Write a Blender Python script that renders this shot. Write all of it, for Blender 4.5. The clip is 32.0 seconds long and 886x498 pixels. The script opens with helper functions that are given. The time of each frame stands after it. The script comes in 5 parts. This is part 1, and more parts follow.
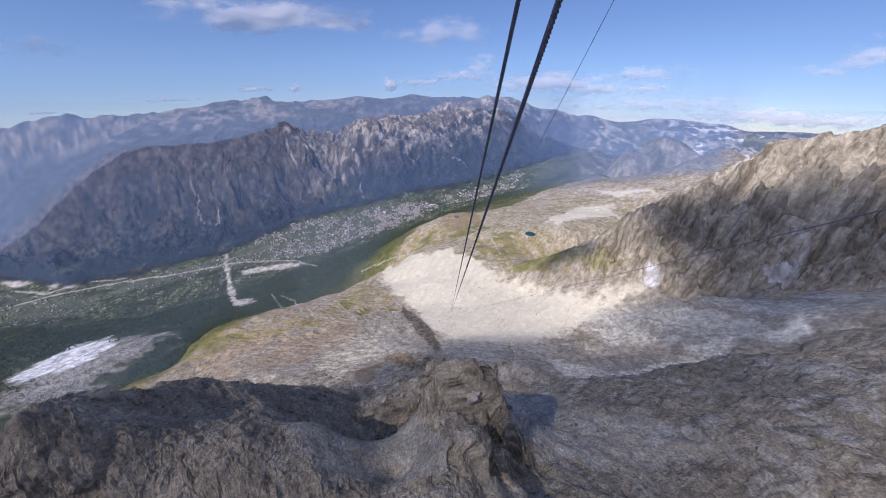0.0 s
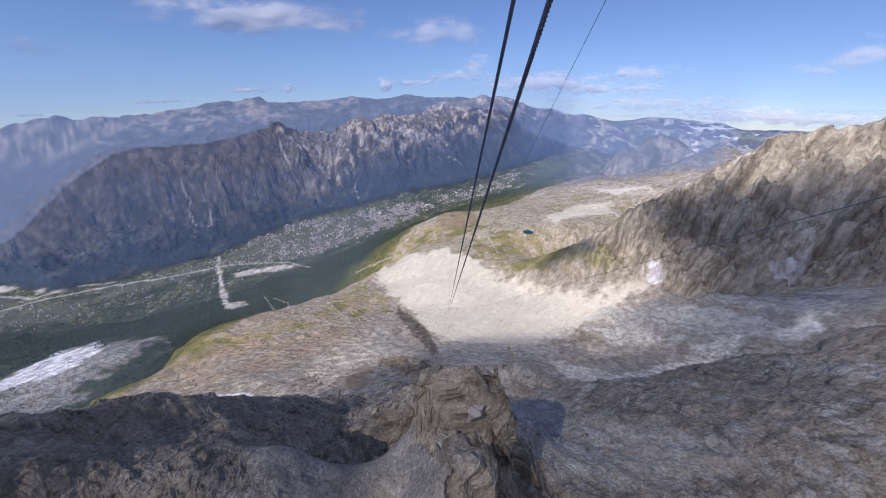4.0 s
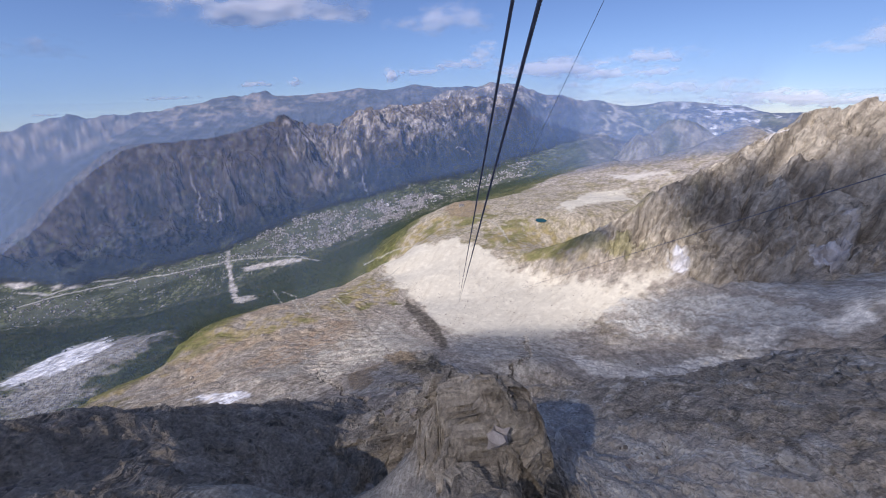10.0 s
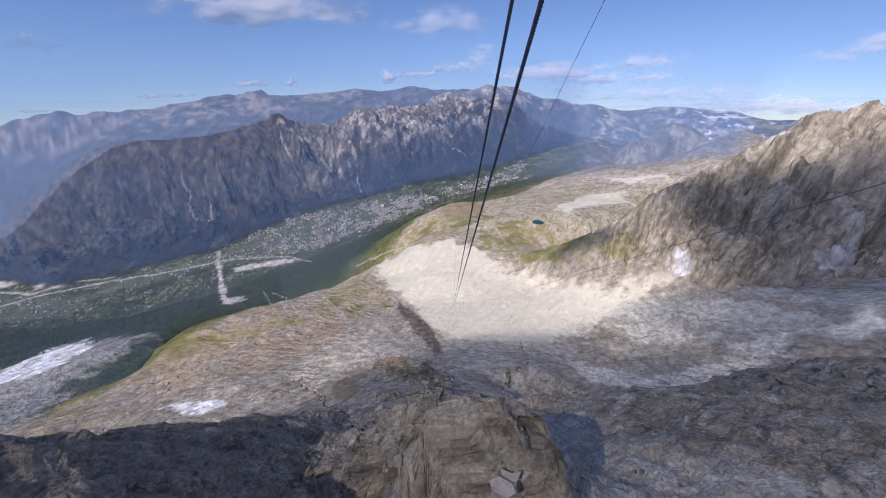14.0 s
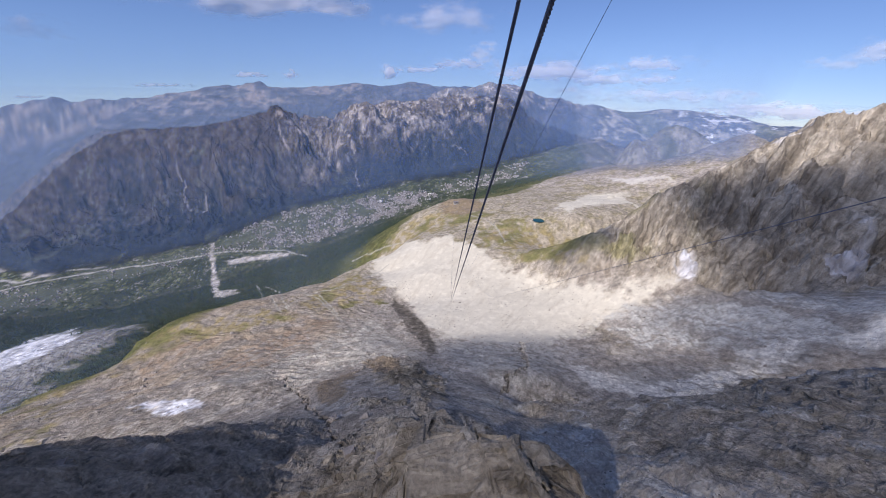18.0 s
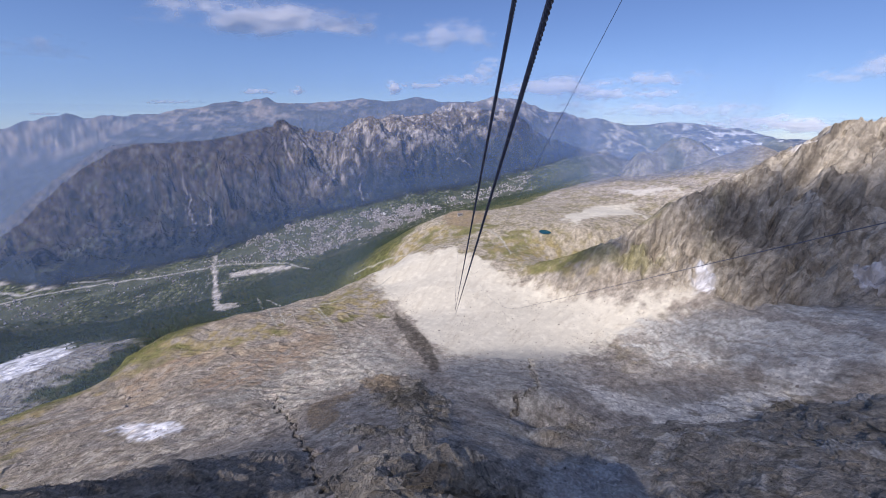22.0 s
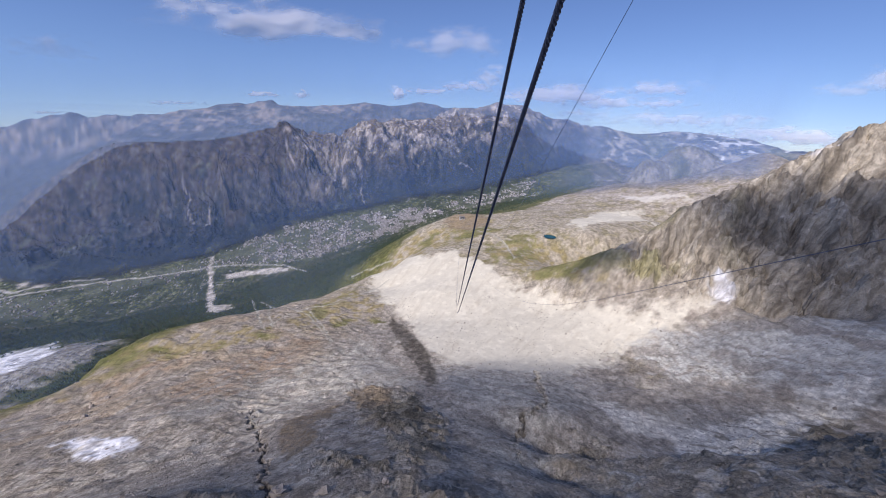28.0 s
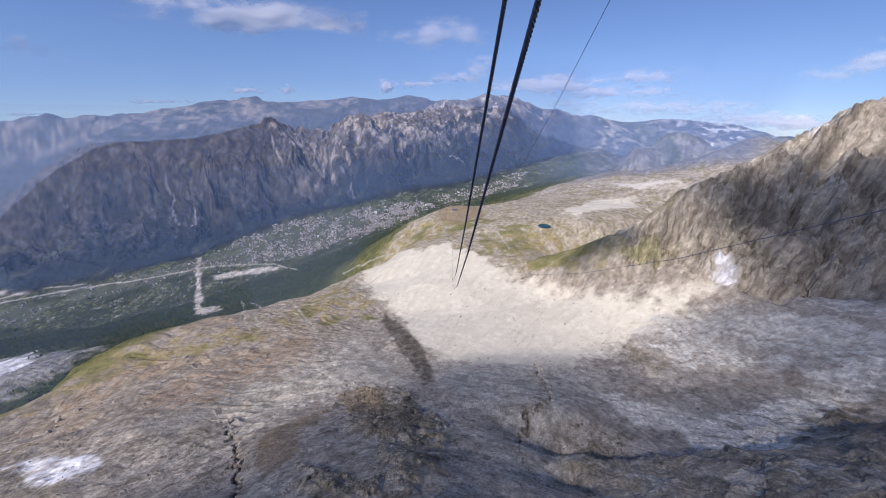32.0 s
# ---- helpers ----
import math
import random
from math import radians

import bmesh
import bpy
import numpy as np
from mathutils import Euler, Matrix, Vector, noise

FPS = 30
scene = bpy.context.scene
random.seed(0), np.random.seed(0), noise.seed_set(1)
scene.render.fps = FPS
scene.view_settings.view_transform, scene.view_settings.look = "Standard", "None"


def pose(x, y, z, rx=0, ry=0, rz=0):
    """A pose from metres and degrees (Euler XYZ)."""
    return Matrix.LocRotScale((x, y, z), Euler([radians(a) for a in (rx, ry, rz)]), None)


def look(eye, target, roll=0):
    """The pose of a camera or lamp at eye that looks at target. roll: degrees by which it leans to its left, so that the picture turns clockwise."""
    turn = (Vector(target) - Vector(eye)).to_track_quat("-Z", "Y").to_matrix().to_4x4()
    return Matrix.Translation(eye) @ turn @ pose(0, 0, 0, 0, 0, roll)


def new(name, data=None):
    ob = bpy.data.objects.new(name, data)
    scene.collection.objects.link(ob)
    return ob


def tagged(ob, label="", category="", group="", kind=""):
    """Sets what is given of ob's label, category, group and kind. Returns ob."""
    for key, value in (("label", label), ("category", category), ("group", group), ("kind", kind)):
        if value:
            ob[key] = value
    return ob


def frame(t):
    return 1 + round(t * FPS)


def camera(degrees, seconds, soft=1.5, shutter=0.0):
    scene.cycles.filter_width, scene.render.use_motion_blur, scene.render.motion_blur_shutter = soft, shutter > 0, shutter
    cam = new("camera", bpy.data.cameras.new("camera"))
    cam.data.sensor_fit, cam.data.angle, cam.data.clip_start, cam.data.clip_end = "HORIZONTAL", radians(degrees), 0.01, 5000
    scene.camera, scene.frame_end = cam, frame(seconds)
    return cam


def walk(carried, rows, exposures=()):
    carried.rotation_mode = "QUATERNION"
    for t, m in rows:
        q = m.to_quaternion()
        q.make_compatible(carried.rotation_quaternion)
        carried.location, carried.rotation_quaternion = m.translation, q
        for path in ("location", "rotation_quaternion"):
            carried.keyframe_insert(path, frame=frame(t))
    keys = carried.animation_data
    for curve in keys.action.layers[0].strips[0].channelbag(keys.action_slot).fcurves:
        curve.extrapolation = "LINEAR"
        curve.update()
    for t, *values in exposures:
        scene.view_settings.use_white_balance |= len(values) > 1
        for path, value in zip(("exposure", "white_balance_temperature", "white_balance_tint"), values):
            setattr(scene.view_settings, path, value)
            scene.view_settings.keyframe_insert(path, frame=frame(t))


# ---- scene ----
# An aerial cable car above an alpine valley. Land and path stand at two fifths of life size, so that the far ranges
# stay inside the camera's reach; the ropes beside the camera are life size.
cam = camera(105.0, 32.0, 1.0)
PATH = [
    (0, pose(-0.004, 0.022, 0.029, 63.99, -0.00, 0.00)),
    (0.5, pose(0.036, 2.127, -1.591, 64.28, -0.44, -0.56)),
    (1, pose(0.075, 4.233, -3.209, 64.06, -0.48, -0.70)),
    (1.5, pose(0.127, 6.338, -4.829, 63.93, -0.40, -0.22)),
    (2, pose(0.179, 8.444, -6.447, 64.22, 0.01, -1.15)),
    (2.5, pose(0.225, 10.537, -8.083, 63.69, -0.03, -1.68)),
    (3, pose(0.270, 12.629, -9.719, 63.70, -0.36, -1.31)),
    (3.5, pose(0.327, 14.744, -11.327, 64.18, -0.12, -0.98)),
    (5.5, pose(0.557, 23.198, -17.757, 63.77, 0.45, -0.61)),
    (6, pose(0.614, 25.313, -19.365, 63.50, 0.09, -0.87)),
    (6.5, pose(0.675, 27.433, -20.962, 63.39, 0.09, -0.95)),
    (7, pose(0.735, 29.555, -22.561, 63.31, 0.25, -1.16)),
    (7.5, pose(0.782, 31.664, -24.174, 63.78, 0.09, -1.35)),
    (8, pose(0.829, 33.773, -25.788, 63.90, 0.21, -1.30)),
    (8.5, pose(0.898, 35.902, -27.375, 64.19, 0.68, -1.12)),
    (9, pose(0.968, 38.031, -28.962, 63.83, 1.07, -0.35)),
    (9.5, pose(1.000, 40.059, -30.684, 63.51, 1.64, 0.59)),
    (10, pose(1.032, 42.087, -32.407, 62.97, 1.59, 0.33)),
    (10.5, pose(1.111, 44.264, -33.929, 62.74, 1.56, 0.22)),
    (11, pose(1.192, 46.443, -35.451, 63.10, 1.63, 0.36)),
    (11.5, pose(1.231, 48.546, -37.073, 62.80, 1.50, 0.32)),
    (12, pose(1.271, 50.649, -38.695, 63.13, 0.79, -0.31)),
    (12.5, pose(1.347, 52.815, -40.233, 63.54, 0.93, 0.38)),
    (13, pose(1.423, 54.981, -41.770, 63.80, 1.05, 0.09)),
    (13.5, pose(1.456, 57.053, -43.435, 63.86, 0.95, 0.36)),
    (14, pose(1.490, 59.124, -45.098, 63.43, 0.74, -0.14)),
    (14.5, pose(1.551, 61.268, -46.668, 63.34, 0.02, -0.98)),
    (16.5, pose(1.795, 69.838, -52.943, 63.61, -0.56, 0.21)),
    (17, pose(1.856, 71.982, -54.513, 63.45, -0.74, -0.00)),
    (17.5, pose(1.902, 74.089, -56.129, 63.08, -0.87, -0.04)),
    (18, pose(1.949, 76.197, -57.745, 63.13, -0.67, 0.15)),
    (18.5, pose(2.059, 78.406, -59.224, 63.34, -0.34, 0.03)),
    (19, pose(2.170, 80.615, -60.703, 63.52, -0.03, 0.11)),
    (19.5, pose(2.240, 82.722, -62.319, 63.69, 0.44, 0.15)),
    (20, pose(2.310, 84.828, -63.936, 63.70, 0.91, -0.49)),
    (20.5, pose(2.355, 86.939, -65.548, 63.91, -0.14, 2.14)),
    (21, pose(2.400, 89.049, -67.161, 64.21, -1.04, 0.97)),
    (21.5, pose(2.475, 91.197, -68.724, 64.67, -0.36, 1.22)),
    (22, pose(2.549, 93.345, -70.285, 65.41, -0.37, 0.76)),
    (22.5, pose(2.607, 95.488, -71.854, 65.51, -0.40, 1.07)),
    (23, pose(2.666, 97.631, -73.422, 65.53, -0.21, 0.94)),
    (23.5, pose(2.702, 99.732, -75.048, 66.07, -0.61, 0.70)),
    (24, pose(2.739, 101.833, -76.672, 65.96, -0.91, 0.70)),
    (24.5, pose(2.803, 103.954, -78.272, 65.69, -0.43, 1.12)),
    (25, pose(2.868, 106.073, -79.870, 66.08, -0.56, 1.32)),
    (25.5, pose(2.925, 108.196, -81.468, 66.05, -0.77, 1.00)),
    (27.5, pose(3.154, 116.682, -87.856, 66.29, -1.09, 1.42)),
    (28, pose(3.216, 118.817, -89.436, 66.47, -1.31, 1.37)),
    (28.5, pose(3.273, 120.944, -91.026, 66.61, -1.27, 1.58)),
    (29, pose(3.330, 123.070, -92.617, 66.46, -1.25, 1.50)),
    (29.5, pose(3.386, 125.188, -94.219, 66.35, -0.68, 2.01)),
    (30, pose(3.441, 127.305, -95.823, 66.39, -0.70, 1.75)),
    (30.5, pose(3.458, 129.346, -97.528, 66.22, -0.64, 1.56)),
    (31, pose(3.475, 131.386, -99.235, 65.89, -0.64, 1.10)),
    (31.5, pose(3.571, 133.557, -100.766, 65.91, -0.66, 0.30)),
    (32, pose(3.666, 135.728, -102.296, 65.62, -0.20, -0.37)),
]
walk(cam, PATH, ((0, 0.38, 6520, 20), (32, 0.38, 6520, 20)))

# ---- light ----
SUN_TO = Vector((-0.46, -0.58, 0.80)).normalized()
world = bpy.data.worlds.new("sky")
scene.world = world
world.use_nodes = True
wn = world.node_tree.nodes
sky = wn.new("ShaderNodeTexSky")
sky.sky_type, sky.sun_disc = "NISHITA", False
sky.sun_elevation = math.asin(SUN_TO.z)
sky.sun_rotation = math.atan2(SUN_TO.x, SUN_TO.y)
sky.altitude, sky.air_density, sky.dust_density, sky.ozone_density = 1000, 1.2, 0.15, 5.0
tint = wn.new("ShaderNodeVectorMath")
tint.operation = "MULTIPLY"
tint.inputs[1].default_value = (0.845, 0.93, 1.13)
# seen from high up the horizon lies below eye level
coord, dip, unit = wn.new("ShaderNodeTexCoord"), wn.new("ShaderNodeVectorMath"), wn.new("ShaderNodeVectorMath")
dip.operation, unit.operation = "ADD", "NORMALIZE"
dip.inputs[1].default_value = (0, 0, 0.10)
world.node_tree.links.new(coord.outputs["Generated"], dip.inputs[0])
world.node_tree.links.new(dip.outputs[0], unit.inputs[0])
world.node_tree.links.new(unit.outputs[0], sky.inputs["Vector"])
world.node_tree.links.new(sky.outputs["Color"], tint.inputs[0])
world.node_tree.links.new(tint.outputs[0], wn["Background"].inputs["Color"])
wn["Background"].inputs["Strength"].default_value = 0.08
lamp = bpy.data.lights.new("sun", "SUN")
lamp.energy, lamp.angle, lamp.color = 3.6, radians(0.5), (1.0, 0.95, 0.87)
sun = new("sun", lamp)
sun.matrix_world = look(SUN_TO * 100, (0, 0, 0))


# ---- noise in numpy ----
def hash2(ix, iy, seed):
    h = ix * np.uint32(374761393) + iy * np.uint32(668265263) + np.uint32(seed * 97463 & 0xFFFFFFFF)
    h = (h ^ (h >> np.uint32(13))) * np.uint32(1274126177)
    return (h >> np.uint32(16)).astype(np.float32) * np.float32(1 / 65535)


def vnoise(x, y, seed=0):
    """Smooth value noise, 0 to 1."""
    x, y = np.asarray(x, dtype=np.float32), np.asarray(y, dtype=np.float32)
    fx, fy = np.floor(x), np.floor(y)
    ix, iy = fx.astype(np.int32).astype(np.uint32), fy.astype(np.int32).astype(np.uint32)
    fx, fy = x - fx, y - fy
    fx, fy = fx * fx * (3 - 2 * fx), fy * fy * (3 - 2 * fy)
    one = np.uint32(1)
    a, b = hash2(ix, iy, seed), hash2(ix + one, iy, seed)
    c, d = hash2(ix, iy + one, seed), hash2(ix + one, iy + one, seed)
    a += (b - a) * fx
    c += (d - c) * fx
    return a + (c - a) * fy


def fbm(x, y, octaves=5, seed=0, gain=0.5):
    total, amp, norm = 0.0, 1.0, 0.0
    for k in range(octaves):
        total = total + amp * (vnoise(x, y, seed + k * 17) * 2 - 1)
        norm += amp
        x, y, amp = x * 1.62 - y * 1.22 + 13.7, x * 1.22 + y * 1.62 + 7.1, amp * gain
    return total / norm


def ridged(x, y, octaves=5, seed=0, gain=0.55):
    """Sharp crests, 0 to 1."""
    total, amp, norm = 0.0, 1.0, 0.0
    for k in range(octaves):
        total = total + amp * (1 - np.abs(vnoise(x, y, seed + k * 29) * 2 - 1))
        norm += amp
        x, y, amp = x * 2.02 - y * 0.45 + 5.3, x * 0.45 + y * 2.02 + 9.9, amp * gain
    return total / norm


def smooth(a, b, v):
    t = np.clip((v - a) / (b - a), 0, 1)
    return t * t * (3 - 2 * t)


# ---- landforms: bearing in degrees from the way ahead, distance, height; "c" is a crest that falls away behind, "s" a line on the slope ----
LANDFORMS = {
    "horizon": ("c", [(-56.1, 8913, -663), (-51.1, 7977, -592), (-47, 7410, -492), (-42.2, 6883, -407), (-33.8, 6183, -321), (-15.7, 5395, -207), (-0.3, 5209, -179), (10, 5282, -193), (18.3, 5443, -264), (26.1, 5698, -364), (33, 6049, -456), (39.1, 6482, -542), (45.3, 7088, -634), (51.5, 7938, -720), (57.5, 9072, -862)]),
    "plateau_left": ("c", [(-55.4, 6525, -545), (-51.1, 5984, -438), (-47.3, 5607, -353), (-45.1, 5401, -326), (-41.8, 5117, -321), (-38, 4858, -300), (-34.5, 4655, -278), (-31.8, 4549, -220), (-28.5, 4409, -198), (-25.6, 4313, -172), (-22, 4183, -193), (-21.2, 4142, -225), (-14.1, 4184, -213), (-7.3, 4112, -169), (-2.1, 4098, -135)]),
    "plateau_foot": ("s", [(-56.7, 5505, -788), (-52.5, 5033, -696), (-47.5, 4586, -628), (-40.6, 4181, -467), (-34.6, 3888, -422), (-27.7, 3760, -349), (-19.2, 3663, -276), (-9.1, 3720, -224)]),
    "left_low": ("s", [(-59.1, 4770, -994), (-54, 4251, -883), (-51.2, 4073, -777), (-46.3, 3970, -578), (-39.2, 3724, -479)]),
    "range_crest": ("c", [(-61, 3227, -981), (-57.9, 3100, -887), (-55.2, 3054, -805), (-51.8, 3022, -670), (-47.6, 3005, -501), (-43.9, 3004, -372), (-38.6, 2866, -371), (-33, 2726, -354), (-28.6, 2721, -300), (-24, 2709, -237), (-21, 2698, -264), (-16.2, 2675, -277), (-11, 2728, -249), (-7.4, 2796, -209), (-3.9, 2907, -181), (-1.2, 3015, -141), (1.4, 3068, -148), (4.9, 3151, -156), (9.2, 3306, -135), (13, 3473, -159), (16.4, 3642, -203), (19.7, 3791, -285), (22.8, 3887, -407)]),
    "range_mid": ("s", [(-53.3, 2811, -817), (-45.6, 2704, -661), (-38.5, 2477, -678), (-29.9, 2367, -642), (-17.8, 2255, -638), (-9.8, 2316, -518), (-0.4, 2453, -399), (8.7, 2652, -365), (15, 2725, -420)]),
    "range_shelf": ("s", [(-19.7, 2569, -356), (-14.9, 2445, -392), (-7.7, 2449, -376), (-0.4, 2524, -333), (5.9, 2708, -294)]),
    "valley_far": ("s", [(-61.9, 2816, -925), (-56.5, 2632, -861), (-52.4, 2324, -890), (-48.3, 2233, -873), (-43.1, 2126, -852), (-37.7, 2048, -827), (-33, 2001, -787), (-27, 1984, -718), (-21.5, 1986, -673), (-14.1, 1995, -648), (-6.2, 2046, -601), (1.6, 2136, -586), (10.9, 2320, -525), (16.1, 2510, -485), (20.8, 2823, -405)]),
    "valley_near": ("s", [(-63.5, 2244, -893), (-58.7, 2051, -878), (-54.1, 1856, -869), (-47.6, 1657, -849), (-37.2, 1544, -814), (-30.4, 1529, -787), (-22.9, 1532, -751), (-14.8, 1576, -715), (-8.6, 1618, -675), (-1.4, 1700, -626), (6.5, 1789, -582), (14, 1949, -542), (18.5, 2183, -487), (22.6, 2525, -416)]),
    "far_right_hump": ("c", [(23.8, 1955, -406), (27.1, 2161, -319), (30.3, 2319, -276), (31.9, 2363, -270), (34.9, 2410, -328)]),
    "far_right_range": ("c", [(21.8, 3896, -341), (26.1, 4056, -290), (31.6, 4063, -271), (35.4, 4003, -293), (38.4, 3919, -294), (41, 3836, -269), (43.1, 3699, -283), (46.4, 3904, -294), (52.3, 4084, -310)]),
    "plan_back": ("s", [(20.8, 1873, -442), (24.9, 1668, -389), (30.1, 1719, -363), (34, 1766, -333)]),
    "plan_mid": ("s", [(8.6, 1338, -467), (15.1, 1352, -427), (20.4, 1405, -401), (26.8, 1447, -377), (32.7, 1419, -343)]),
    "plan_lake": ("s", [(7.8, 988, -397), (14.3, 886, -374), (17.2, 898, -374), (21.3, 908, -360), (26.3, 986, -359), (29.2, 1098, -362)]),
    "wall_crest": ("c", [(22, 690, -315), (24.6, 715, -302), (27, 740, -285), (28.5, 755, -265), (29.8, 762, -241), (31.2, 785, -236), (32.3, 809, -232), (33.6, 840, -223), (35.5, 880, -210), (37.5, 930, -196), (38.8, 970, -183), (39.9, 1005, -169), (40.9, 1040, -160), (42, 1090, -151), (42.8, 1140, -133), (44, 1190, -123), (45.2, 1215, -124), (46.3, 1240, -117), (47, 1262, -103), (47.9, 1275, -117), (49.5, 1300, -103), (50.9, 1340, -89), (54.7, 1367, -84), (58.6, 1413, -43)]),
    "wall_mid": ("s", [(30.1, 713, -287), (36.7, 788, -256), (41.5, 885, -232), (46.3, 844, -251), (49.6, 915, -218), (52.2, 949, -203), (56.3, 961, -186), (60.8, 987, -177)]),
    "wall_foot": ("s", [(23.2, 649, -328), (29.5, 646, -321), (35.9, 646, -304), (38.1, 618, -322), (45, 668, -312), (50.4, 724, -295), (54.3, 773, -278), (58.4, 777, -251), (63.5, 802, -237)]),
    "hump": ("s", [(-1.4, 1116, -427), (1.6, 1109, -404), (5.2, 1053, -410), (-4.5, 1107, -452), (-9.9, 1024, -490)]),
    "shelf": ("s", [(0.8, 811, -394), (6.9, 837, -390), (12.2, 776, -384), (18.3, 729, -365), (-6.8, 852, -437), (-13.1, 798, -461), (12.7, 656, -394)]),
    "moraine": ("s", [(-9.3, 708, -430), (-2.7, 655, -403), (4, 622, -396), (-7.4, 570, -412), (0.7, 511, -388), (11, 556, -394), (-1.3, 419, -364), (6.8, 429, -368), (19.2, 621, -388)]),
    "edge_left": ("c", [(-56.2, 531, -364), (-53.2, 548, -374), (-47.3, 568, -393), (-42.7, 652, -414), (-37.2, 682, -437), (-27.2, 692, -444), (-20, 715, -445), (-14, 785, -455)]),
    "slope_below": ("s", [(-60, 1434, -701), (-55.8, 1381, -696), (-51.6, 1265, -678), (-45.4, 1153, -667), (-36.5, 1212, -716), (-25.5, 1252, -708), (-15.1, 1283, -640)]),
    "glacier_lo": ("s", [(-64.2, 1166, -590), (-60.7, 1196, -622), (-56.4, 1076, -600), (-51.9, 986, -576), (-48.1, 1036, -598)]),
    "left_inner": ("s", [(-46, 491, -366), (-38.8, 468, -357), (-29.5, 455, -352), (-21.1, 477, -367), (-14.3, 527, -388), (-10.2, 375, -329), (-26.5, 355, -318), (-17.6, 343, -316)]),
    "cirque": ("s", [(-1.4, 359, -331), (10.3, 303, -309), (13.2, 323, -309), (19.2, 336, -319), (27.2, 496, -374), (29.5, 412, -350), (35.3, 558, -346), (38.9, 453, -344), (46.5, 541, -322), (52.5, 612, -283), (57.6, 656, -249), (62, 646, -231)]),
    "ridge_dark": ("c", [(-61.5, 119, -74), (-57.6, 125, -77), (-53.7, 133, -90), (-47.4, 145, -108), (-42, 152, -122), (-36, 168, -150), (-30.9, 194, -187)]),
    "bowl": ("s", [(-20, 118, -162), (-28.8, 101, -117), (-39.2, 108, -109), (-49.8, 126, -106), (-58.5, 110, -98), (-65.1, 112, -100), (17.3, 168, -214), (27.3, 202, -221), (24.7, 125, -174), (31.2, 107, -164), (22.3, 95, -158)]),
    "foreland": ("s", [(-68.9, 125, -106), (-63, 105, -105), (-55, 98, -106), (-44.1, 90, -103), (-31.2, 79, -112), (-13.1, 79, -134), (-52, 78, -108), (-64.5, 85, -108)]),
    "rib_right": ("c", [(16.4, 262, -276), (23.7, 270, -271), (29.4, 285, -268), (36.2, 318, -277), (40.9, 342, -269), (43.9, 362, -263), (47.1, 378, -254), (50.3, 398, -258), (54.6, 439, -222), (58.4, 482, -199), (62, 499, -178)]),
    "rib_front": ("s", [(33.4, 192, -197), (44.9, 213, -185), (53, 247, -173), (58.4, 280, -157), (64.6, 306, -144), (39.2, 161, -186), (53.4, 191, -174), (61.9, 223, -161), (68.5, 243, -156), (49.8, 147, -174)]),
    "spur": ("s", [(-13.8, 176, -203), (-9.2, 168, -180), (-5.7, 150, -162), (-2, 130, -137), (0.8, 112, -114), (4.3, 102, -100), (7.8, 104, -107), (10.3, 108, -121), (13.2, 112, -142), (17.5, 112, -163), (-3.4, 95, -126), (5.3, 78, -110), (-12.4, 118, -170), (13.6, 76, -133), (-23.7, 112, -163), (1, 60, -114)]),
    "terrace": ("s", [(-19, 150, -178), (-13, 145, -174), (-25, 165, -176), (-18.5, 270, -266), (-23.8, 297, -291), (-14.8, 298, -287), (-7.7, 213, -223), (-3.3, 214, -223), (10.2, 271, -285), (10.9, 226, -247), (-33.3, 352, -305), (-27.4, 210, -214), (-21.2, 243, -256), (15.6, 246, -276), (-1.5, 180, -195)]),
    "wall_back": ("c", [(34, 1900, -443), (34.9, 1900, -338), (35.9, 1880, -325), (37.1, 1850, -341), (37.9, 1850, -290), (38.9, 1830, -274), (39.4, 1800, -244), (40.5, 1700, -264)]),
}


def line_r(name, az):
    """The distance of a landform line at a bearing."""
    p = LANDFORMS[name][1]
    p = sorted(p)
    return np.interp(az, [q[0] for q in p], [q[1] for q in p])


def knots():
    out = []
    for name, (kind, pts) in LANDFORMS.items():
        for k, (az, r, z) in enumerate(pts):
            out.append((az, math.log(r), z / r))
            if kind == "c":
                drop = 0.10 if r > 1500 else 0.05 if r < 430 else 0.10
                out.append((az, math.log(r * 1.10), z / r - drop))
            if k + 1 < len(pts):
                bz, s, w = pts[k + 1]
                n = int(abs(bz - az) / 4.0)
                for j in range(1, n + 1):
                    f = j / (n + 1)
                    if kind == "c" or r > 1500:
                        out.append((az + (bz - az) * f, math.log(r) * (1 - f) + math.log(s) * f, z / r * (1 - f) + w / s * f))
    # land behind and beneath the start of the way: the mountain from which the ropes come
    for az in range(-180, 181, 20):
        if abs(az) > 85:
            out += [(az, math.log(60), -1.2), (az, math.log(150), -0.6), (az, math.log(420), -0.05), (az, math.log(1500), 0.0), (az, math.log(6000), -0.1)]
    for az in (-70, -35, 0, 35, 70):
        out.append((az, math.log(20), -5.0))
        out.append((az, math.log(45), -2.8))
    for az in (-75, 75):
        out += [(az, math.log(150), -1.3), (az, math.log(300), -0.8 if az < 0 else -0.5), (az, math.log(700), -0.6 if az < 0 else 0.05), (az, math.log(2500), -0.25), (az, math.log(6000), -0.1)]
    return np.array(out)


KN = knots()
AZK = 1 / 14.0          # degrees of bearing per unit
LRK = 1 / 0.17          # log distance per unit


def kernel(d2):
    return -np.sqrt(d2 + 0.006)


